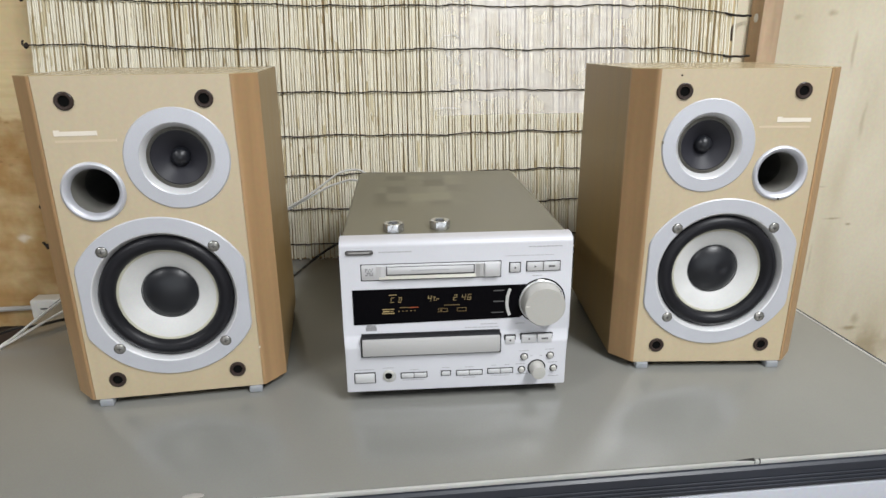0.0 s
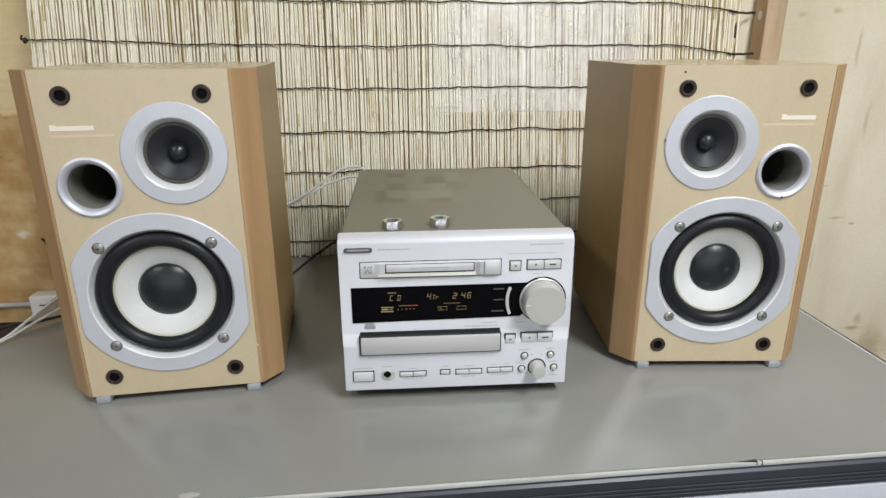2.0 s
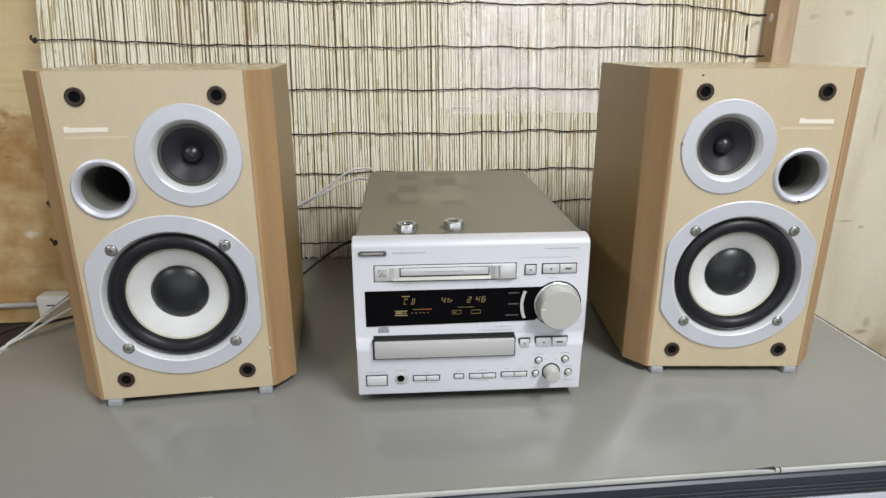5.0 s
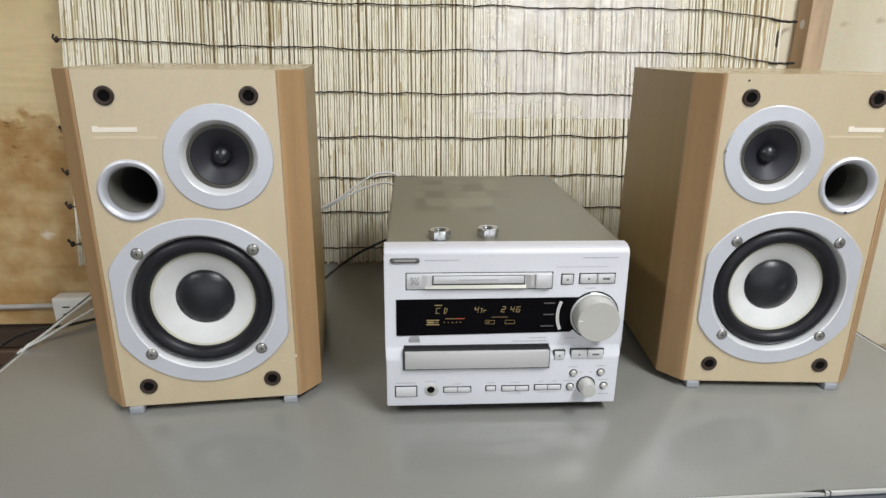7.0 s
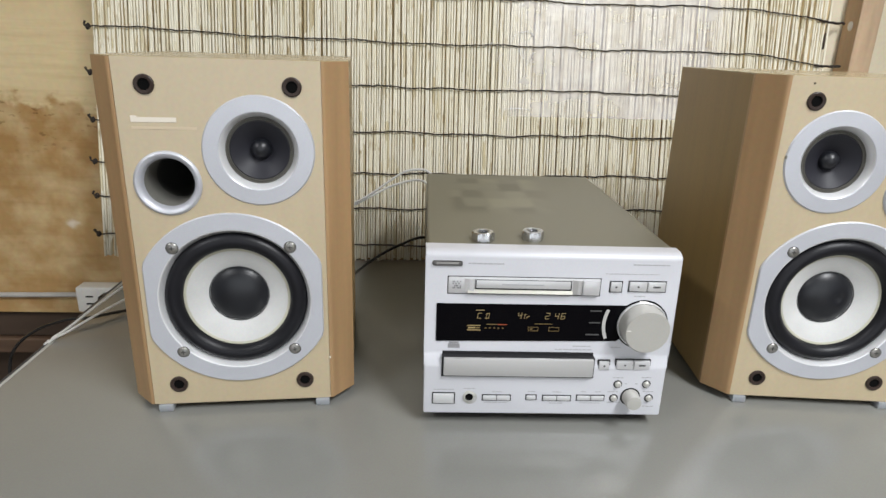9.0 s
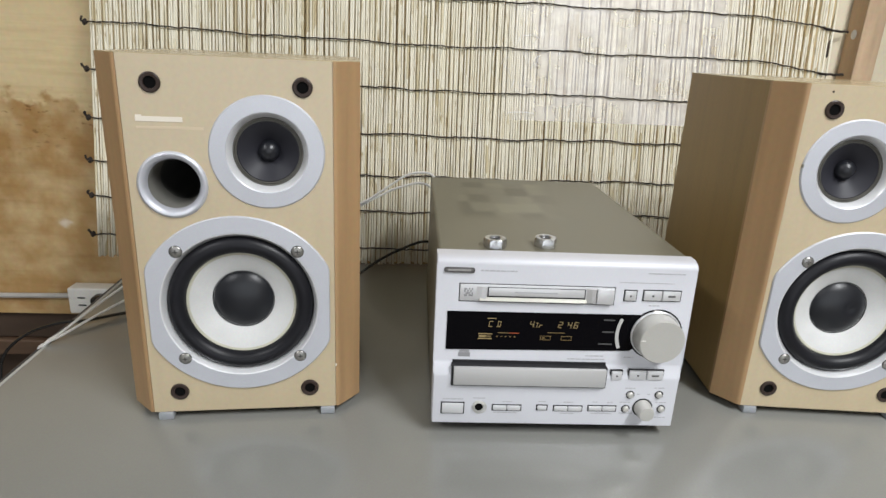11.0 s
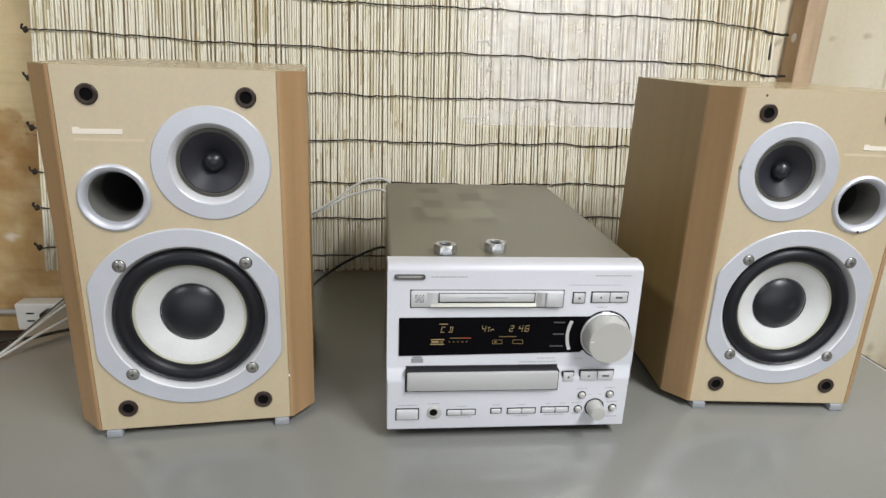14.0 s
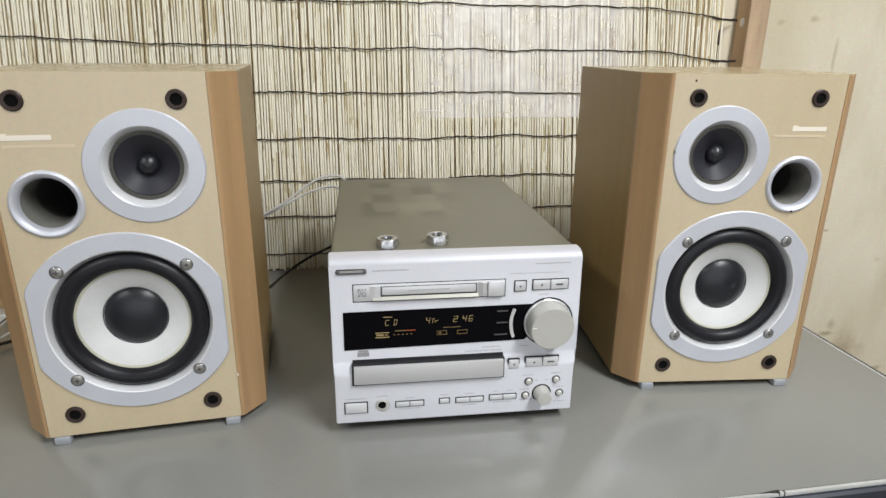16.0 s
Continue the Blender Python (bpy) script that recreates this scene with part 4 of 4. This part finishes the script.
glow_bar(-0.0112, 0.0035, 0.0956, 0.0961, AMBER_DIM)
glow_frame(-0.0165, -0.0080, 0.0892, 0.0929, AMBER_DIM)
glow_bar(-0.0150, -0.0128, 0.0905, 0.0915, AMBER_DIM)
glow_frame(0.0008, 0.0095, 0.0892, 0.0929, AMBER_DIM)
for x0, z in ((0.0345, 0.1079), (0.0345, 0.0972), (0.0325, 0.0862)):
    part("display_caption", boxed(x0, 0.0440, Y - 0.0001, Y + 0.0003, z, z + 0.0011), PRINT_DIM, disp, "", False)
# pale arc beside the volume knob
bm = bmesh.new()
ar = []
for k in range(13):
    a = math.pi + radians(-24 + 48 * k / 12)
    ar.append((a, 0.0337, 0.0309))
vo = [bm.verts.new((KX + ro * math.cos(a), Y - 0.0002, KZ + ro * math.sin(a))) for a, ro, ri in ar]
vi = [bm.verts.new((KX + ri * math.cos(a), Y - 0.0002, KZ + ri * math.sin(a))) for a, ro, ri in ar]
for k in range(12):
    bm.faces.new((vo[k], vo[k + 1], vi[k + 1], vi[k]))
ext = bmesh.ops.extrude_face_region(bm, geom=list(bm.faces))
for g in ext["geom"]:
    if isinstance(g, bmesh.types.BMVert):
        g.co.y += 0.0004
part("pale_arc", bm, ARC, disp, "pale curved mark", False)
part("knob_lamp", boxed(KX - 0.0045, KX + 0.0020, Y - 0.0003, Y + 0.0003, 0.1163, 0.1180, 0.0004), PRINT_PALE, disp, "small pale window over the knob")

# volume knob
bm = lathe([(0.0195, UP), (0.0195, UP - 0.0030), (0.0188, UP - 0.0150), (0.0180, UP - 0.0162), (0.0, UP - 0.0164)], KX, KZ, 72)
part("knob_collar", lathe([(0.0209, UP - 0.0004), (0.0208, UP - 0.0022), (0.0203, UP - 0.0026), (0.0198, UP - 0.0022)], KX, KZ, 72), SILVER_BRIGHT, rec, "bright collar ring")
knob = part("volume_knob", bm, KNOB, rec, "large satin silver volume knob")
part("knob_pointer", boxed(KX - 0.0175, KX - 0.0140, UP - 0.0166, UP - 0.0160, KZ + 0.0010, KZ + 0.0016), PRINT_PALE, knob, "pale pointer line", False)
words(0.0700, 0.0790, 0.1215, 0.0009, PRINT)
words(0.0560, 0.0640, 0.0742, 0.0009, PRINT)

# disc tray
words(-0.0820 + 0.105, 0.0395, 0.0748, 0.0009, PRINT)
words(0.0080, 0.0395, 0.0716, 0.0009, PRINT)
bm = boxed(-0.0835, -0.0735, UP - 0.0002, UP + 0.0004, 0.0722, 0.0762)
box(bm, -0.0825, -0.0745, UP - 0.0002, UP + 0.0004, 0.0765, 0.0780)
part("format_mark", bm, PRINT_MID, rec, "small disc format mark", False)
part("tray_gap", boxed(-0.0885, 0.0415, -0.0012, 0.0065, 0.0486, 0.0670), GAP, rec, "dark gap round the tray", False)
part("tray_gap", boxed(-0.0878, 0.0412, UP - 0.0006, UP + 0.0005, 0.0660, 0.0694), GAP, rec, "dark gap over the tray", False)
tray = part("disc_tray", boxed(-0.0868, 0.0402, -0.0042, UP - 0.0008, 0.0506, 0.0668, 0.0007), TRAY, rec, "satin silver disc tray door")
button(0.0458, 0.0545, 0.0563, 0.0640, base=0.0012, out=0.0022, mark=0.0016)
button(0.0608, 0.0750, 0.0570, 0.0650, base=0.0012, out=0.0022, mark=0.0016)
button(0.0758, 0.0895, 0.0570, 0.0650, base=0.0012, out=0.0022, mark=0.0060)

# lower row
button(-0.0950, -0.0770, 0.0222, 0.0315, "silver power button", gap=0.0010)
words(-0.0945, -0.0775, 0.0348, 0.0009)
words(-0.0690, -0.0590, 0.0360, 0.0009)
jack = part("headphone_jack", lathe([(0.0052, 0.0), (0.0050, -0.0014), (0.0036, -0.0018), (0.0031, -0.0008)], -0.0640, 0.0288, 28), KNOB, rec, "headphone socket ring")
part("jack_cup", lathe([(0.0062, -0.0001), (0.0058, -0.0003), (0.0050, -0.0003)], -0.0632, 0.0276, 28), KNOB, jack, "shallow cup")
part("jack_hole", lathe([(0.0034, -0.0015), (0.0022, -0.0012), (0.0, -0.0004)], -0.0640, 0.0288, 20), BLACK, jack, "dark socket hole")
for x0, x1, z0, z1 in ((-0.0520, -0.0405, 0.0256, 0.0300), (-0.0400, -0.0285, 0.0256, 0.0300), (-0.0142, -0.0062, 0.0266, 0.0304),
                       (0.0002, 0.0118, 0.0260, 0.0302), (0.0123, 0.0238, 0.0260, 0.0302), (0.0298, 0.0412, 0.0266, 0.0308), (0.0417, 0.0530, 0.0266, 0.0308)):
    button(x0, x1, z0, z1, gap=0.0009, out=0.0014)
for x0, x1, z in ((-0.0440, -0.0360, 0.0330), (-0.0510, -0.0300, 0.0225), (-0.0135, -0.0070, 0.0338), (0.0080, 0.0160, 0.0336), (0.0330, 0.0370, 0.0342), (0.0455, 0.0500, 0.0342), (0.0325, 0.0500, 0.0232), (0.0060, 0.0180, 0.0226)):
    words(x0, x1, z, 0.0008)
for x, z in ((0.0640, 0.0424), (0.0888, 0.0428), (0.0618, 0.0288), (0.0926, 0.0292)):
    part("button_well", lathe([(0.0038, -0.0002), (0.0, -0.0002)], x, z, 20), GAP, rec, "", False)
    part("round_button", lathe([(0.0028, 0.0), (0.0027, -0.0016), (0.0018, -0.0024), (0.0, -0.0026)], x, z, 20), KNOB, rec, "small round silver button")
for x0, x1, z in ((0.0590, 0.0680, 0.0482), (0.0840, 0.0925, 0.0488), (0.0700, 0.0725, 0.0425), (0.0790, 0.0820, 0.0425), (0.0560, 0.0650, 0.0345), (0.0565, 0.0690, 0.0240), (0.0870, 0.0960, 0.0350), (0.0880, 0.0975, 0.0205)):
    words(x0, x1, z, 0.0008)
part("knob_well", lathe([(0.0087, -0.0002), (0.0, -0.0002)], 0.0762, 0.0302, 36), GAP, rec, "", False)
part("tone_knob", lathe([(0.0074, 0.0), (0.0068, -0.0095), (0.0061, -0.0116), (0.0, -0.0122)], 0.0762, 0.0302, 40), KNOB, rec, "small satin silver control knob")


# ---- two hexagon nuts on the receiver ----
def nut(x, y, turn):
    ob = thing("hexagon_nut", pose(x, y, TABLE + 0.1589, 0, 0, turn), "bright zinc hexagon nut lying on the receiver", "nut", "nuts on the receiver")
    bm = bmesh.new()
    n, af, hh, hole = 48, 0.0085, 0.0080, 0.0052
    rows = []
    for z, cut, inner in ((0.0, 0.0089, False), (0.0007, 0.0097, False), (hh - 0.0009, 0.0098, False), (hh, 0.0086, False), (hh, hole + 0.0008, True), (hh - 0.0008, hole, True), (0.0, hole, True)):
        ring = []
        for k in range(n):
            a = 2 * math.pi * k / n
            hexr = af / math.cos((a + math.pi / 6) % (math.pi / 3) - math.pi / 6)
            r = cut if inner else min(hexr, cut)
            ring.append(bm.verts.new((r * math.cos(a), r * math.sin(a), z)))
        rows.append(ring)
    for a, b in zip(rows, rows[1:] + rows[:1]):
        for k in range(n):
            bm.faces.new((a[k], a[(k + 1) % n], b[(k + 1) % n], b[k]))
    body = part("nut_body", bm, STEEL, ob, "bright zinc steel body")
    pts = [Vector((0.0050 * math.cos(t), 0.0050 * math.sin(t), 0.0005 + 0.0066 * t / (10 * math.pi))) for t in (math.pi * k / 8 for k in range(81))]
    part("thread", tube(pts, 0.0005, 5), STEEL, ob, "inner screw thread")


nut(0.0105, 0.5415, 27)
nut(0.0540, 0.5470, 34)


# ---- the reed blind ----
BX0, BX1, BZ0, BZ1 = -0.512, 0.554, 0.746, 1.46


def blind_y(x, z):
    return 0.936 + 0.185 * (z - BZ0) + 0.022 * max(0.0, (x - 0.05)) + 0.006 * math.sin(5 * x)


blind = thing("reed_blind", pose(0, 0, 0), "straw-coloured reed blind tied with dark cord against the wall", "reed blind")
rng = random.Random(7)
reed_meshes = []
reed_radius = [0.00130 + 0.00007 * k for k in range(10)]
for k in range(10):
    bm = bmesh.new()
    rings = []
    sides = 6
    r0 = reed_radius[k]
    zs = [0, 0.13, 0.27, 0.42, 0.57, BZ1 - BZ0]
    wx, wy = [rng.uniform(-0.0007, 0.0007) for _ in zs], [rng.uniform(-0.0012, 0.0012) for _ in zs]
    for i, z in enumerate(zs):
        r = r0 * (1 + rng.uniform(-0.10, 0.10))
        rings.append([bm.verts.new((wx[i] + r * math.cos(2 * math.pi * s / sides), wy[i] + r * math.sin(2 * math.pi * s / sides), z)) for s in range(sides)])
    for a, b in zip(rings, rings[1:]):
        for s in range(sides):
            bm.faces.new((a[s], a[(s + 1) % sides], b[(s + 1) % sides], b[s]))
    bm.faces.new(rings[0])
    me = bpy.data.meshes.new("reed")
    bmesh.ops.recalc_face_normals(bm, faces=bm.faces)
    bm.to_mesh(me)
    bm.free()
    me.shade_smooth()
    me.materials.append(REED)
    reed_meshes.append(me)


def string_z(x, k):
    """Height of cord k at x: about 59 mm apart, sagging to its end by the post."""
    base = (0.769, 0.8235, 0.8745, 0.9335, 0.9985, 1.0605, 1.1245)
    z = base[k] if k < 7 else base[6] + 0.061 * (k - 6)
    z += 0.0009 * math.sin(23 * x + k) + 0.0008 * math.sin(61 * x + 2 * k) + 0.021 * max(0.0, -x - 0.02) * (1 if k > 4 else 0.9) * min(1.0, max(0.25, -x * 3))
    s = max(0.0, (x - 0.44) / 0.14)
    return z - 0.016 * s * s


STRINGS = 11
for k in range(STRINGS):
    x_end = 0.6265 if k >= 3 else BX1 + 0.02
    pts, x, j, wander = [], BX0 - 0.002, 0, 0.0
    while x < x_end:
        xx = min(x, BX1 + 0.02)
        z = string_z(xx, k)
        dip = 0.0010 if j % 2 else -0.0004
        pts.append(Vector((x, blind_y(xx, z) - 0.0044 - dip + (0.035 * max(0, x - BX1 - 0.02) / 0.05), z + rng.uniform(-0.0006, 0.0006) + wander)))
        wander = 0.8 * wander + rng.uniform(-0.0005, 0.0005)
        x += 0.0062
        j += 1
    cord = part("cord", tube(pts, 0.00105, 6), CORD, blind, "dark twisted cord")
    if k >= 3:
        ends = [p for p in pts if p.x > BX1 + 0.003]
        part("cord_end", tube(ends, 0.0019, 7), CORD, blind, "wrapped dark cord end tied to the post")
    z = string_z(BX0, k)
    y = blind_y(BX0, z) - 0.004
    knot = bmesh.new()
    bmesh.ops.create_icosphere(knot, subdivisions=2, radius=0.0046)
    for v in knot.verts:
        v.co = Vector((BX0 - 0.002 + v.co.x * 0.8, y + v.co.y * 0.8, z + v.co.z)) + Vector((0, 0, 0.0008)) * math.sin(900 * v.co.x)
    tail = [Vector((BX0 - 0.003, y, z)), Vector((BX0 - 0.006, y - 0.002, z + 0.006 - 0.002 * (k % 3))), Vector((BX0 - 0.007 + 0.003 * (k % 2), y - 0.002, z + 0.0075))]
    tube(smooth_path(tail, 4), 0.0019 - 0.0002 * (k % 3), 6, knot)
    part("knot", knot, CORD, blind, "knotted cord end")


scale_bm = bmesh.new()
bmesh.ops.create_uvsphere(scale_bm, u_segments=14, v_segments=10, radius=1.0)
for v in scale_bm.verts:
    v.co = Vector((BX1 + 0.0215 + 0.0034 * v.co.x, blind_y(BX1, 1.085) + 0.002 + 0.0015 * v.co.y, 1.083 + 0.0130 * v.co.z))
part("loose_scale", scale_bm, LOWER_WOOD, blind, "dark loose bark scale on the last reed")


# ---- clear film over part of the blind ----
bm = bmesh.new()
nx, nz = 70, 60
grid = []
for i in range(nx + 1):
    row = []
    for j in range(nz + 1):
        x, z = 0.064 + 0.385 * i / nx, 0.961 + 0.46 * j / nz
        y = blind_y(x, z) - 0.0030 - 0.0007 * abs(noise.noise(Vector((x * 60, z * 34, 0)))) - 0.0006 * abs(noise.noise(Vector((x * 170, z * 90, 3))))
        row.append(bm.verts.new((x, y, z)))
    grid.append(row)
for i in range(nx):
    for j in range(nz):
        bm.faces.new((grid[i][j], grid[i + 1][j], grid[i + 1][j + 1], grid[i][j + 1]))
film_ob = part("plastic_film", bm, FILM)
film_ob.visible_shadow = False
tagged(film_ob, "crinkled milky plastic film lying over the reed blind", "plastic film")
rng_film = random.Random(21)
for k in range(16):
    # short shiny creases, most of them bunched beside the film's edge
    x, z = rng_film.gauss(0.105, 0.022), rng_film.gauss(1.045, 0.024)
    a, path = rng_film.uniform(0.6, 2.4), []
    for j in range(rng_film.randrange(4, 8)):
        path.append((x, blind_y(x, z) - 0.0046, z))
        a += rng_film.uniform(-0.7, 0.7)
        x, z = x + 0.0042 * math.cos(a), z + 0.0042 * math.sin(a)
    part("crease", tube(smooth_path(path, 4), 0.00042, 5), CREASE, film_ob, "shiny white crease")
arc = [(0.083 + 0.0065 * k, blind_y(0.083, 0.966) - 0.0046, 0.9715 + 0.0016 * math.sin(math.pi * k / 6)) for k in range(7)]
part("crease", tube(smooth_path(arc, 4), 0.0005, 5), CREASE, film_ob, "shiny white crease")


# ---- cables, outlet ----
def cable(name, points, radius, mat, label, sides=8):
    return tagged(part(name, tube(smooth_path(points), radius, sides), mat), label, "cable")


cable("speaker_cable", [(-0.200, 0.80, 0.800), (-0.175, 0.845, 0.826), (-0.148, 0.87, 0.840), (-0.114, 0.87, 0.859), (-0.085, 0.872, 0.879), (-0.064, 0.873, 0.893), (-0.045, 0.873, 0.8975), (-0.028, 0.868, 0.894), (-0.010, 0.850, 0.870), (0.0, 0.838, 0.850)], 0.0016, WHITE_CABLE, "thin white speaker cable behind the receiver")
cable("speaker_cable", [(-0.200, 0.803, 0.797), (-0.175, 0.848, 0.823), (-0.148, 0.873, 0.837), (-0.114, 0.873, 0.8555), (-0.085, 0.875, 0.871), (-0.066, 0.873, 0.8785), (-0.046, 0.868, 0.884), (-0.030, 0.855, 0.880), (-0.010, 0.840, 0.850)], 0.0016, WHITE_CABLE, "thin white speaker cable behind the receiver")
cable("power_cable", [(0.0, 0.838, 0.80), (-0.035, 0.86, 0.805), (-0.071, 0.865, 0.790), (-0.097, 0.875, 0.772), (-0.122, 0.880, 0.752), (-0.140, 0.845, 0.7462), (-0.165, 0.79, 0.7462), (-0.20, 0.775, 0.7462), (-0.30, 0.78, 0.7462), (-0.389, 0.735, 0.7462), (-0.422, 0.711, 0.7470), (-0.447, 0.708, 0.7455), (-0.490, 0.716, 0.727), (-0.524, 0.722, 0.696), (-0.534, 0.722, 0.655), (-0.532, 0.720, 0.60), (-0.525, 0.70, 0.45)], 0.0019, BLACK_CABLE, "black power cable lying across the desk")
cable("white_cable", [(-0.235, 0.800, 0.815), (-0.310, 0.806, 0.808), (-0.352, 0.780, 0.797), (-0.380, 0.748, 0.783), (-0.408, 0.708, 0.765), (-0.428, 0.676, 0.7500), (-0.4375, 0.661, 0.7440), (-0.4412, 0.656, 0.728), (-0.4412, 0.654, 0.60), (-0.4412, 0.653, 0.45)], 0.0014, WHITE_CABLE, "white cable hanging over the desk edge")
cable("white_cable", [(-0.235, 0.775, 0.792), (-0.300, 0.780, 0.786), (-0.345, 0.764, 0.777), (-0.378, 0.735, 0.767), (-0.405, 0.702, 0.757), (-0.426, 0.672, 0.7480), (-0.4370, 0.657, 0.7436), (-0.4415, 0.652, 0.728), (-0.4420, 0.650, 0.60), (-0.4420, 0.648, 0.45)], 0.0014, WHITE_CABLE, "white cable hanging over the desk edge")
cable("wall_cable", [(-1.2, BACK - 0.005, 0.628), (-0.95, BACK - 0.005, 0.629), (-0.72, BACK - 0.005, 0.631), (-0.615, BACK - 0.006, 0.633)], 0.0045, GREY_CABLE, "grey cable fixed along the wall")

box_o = thing("wall_outlet", pose(-0.572, BACK, 0.633), "cream surface-mounted double wall outlet with a plug", "wall outlet")
part("outlet_box", boxed(-0.043, 0.043, -0.030, -0.0005, -0.0225, 0.0225, 0.003, 3), OUTLET, box_o)
for x in (-0.021, 0.020):
    for z in (-0.0065, 0.0065):
        part("socket_slot", boxed(x - 0.006, x + 0.006, -0.0306, -0.029, z - 0.0011, z + 0.0011), BLACK, box_o, "", False)
plug = tagged(part("black_plug", boxed(0.004 - 0.572, 0.034 - 0.572, BACK - 0.056, BACK - 0.0308, 0.622, 0.650, 0.005, 3), BLACK_CABLE), "black mains plug in the wall outlet", "plug")

# ---- reeds, one by one ----
x, last = BX0 + 0.002, 0.0
lean = math.atan(0.185)
while x < BX1:
    kind = rng.randrange(10)
    x += last + reed_radius[kind] + rng.uniform(0.0001, 0.0007) + (0.0005 if rng.random() < 0.07 else 0.0)
    last = reed_radius[kind]
    ob = new("reed", reed_meshes[kind])
    ob.parent = blind
    tilt = rng.gauss(0, 0.09) + max(0.0, (x - 0.47)) * 38
    ob.matrix_basis = Matrix.Translation((x, blind_y(x, BZ0) + rng.uniform(-0.0010, 0.0010), BZ0 + rng.uniform(-0.002, 0.003))) @ Matrix.Rotation(-lean, 4, "X") @ Matrix.Rotation(radians(tilt), 4, "Y") @ Matrix.Rotation(rng.uniform(0, 6.28), 4, "Z")
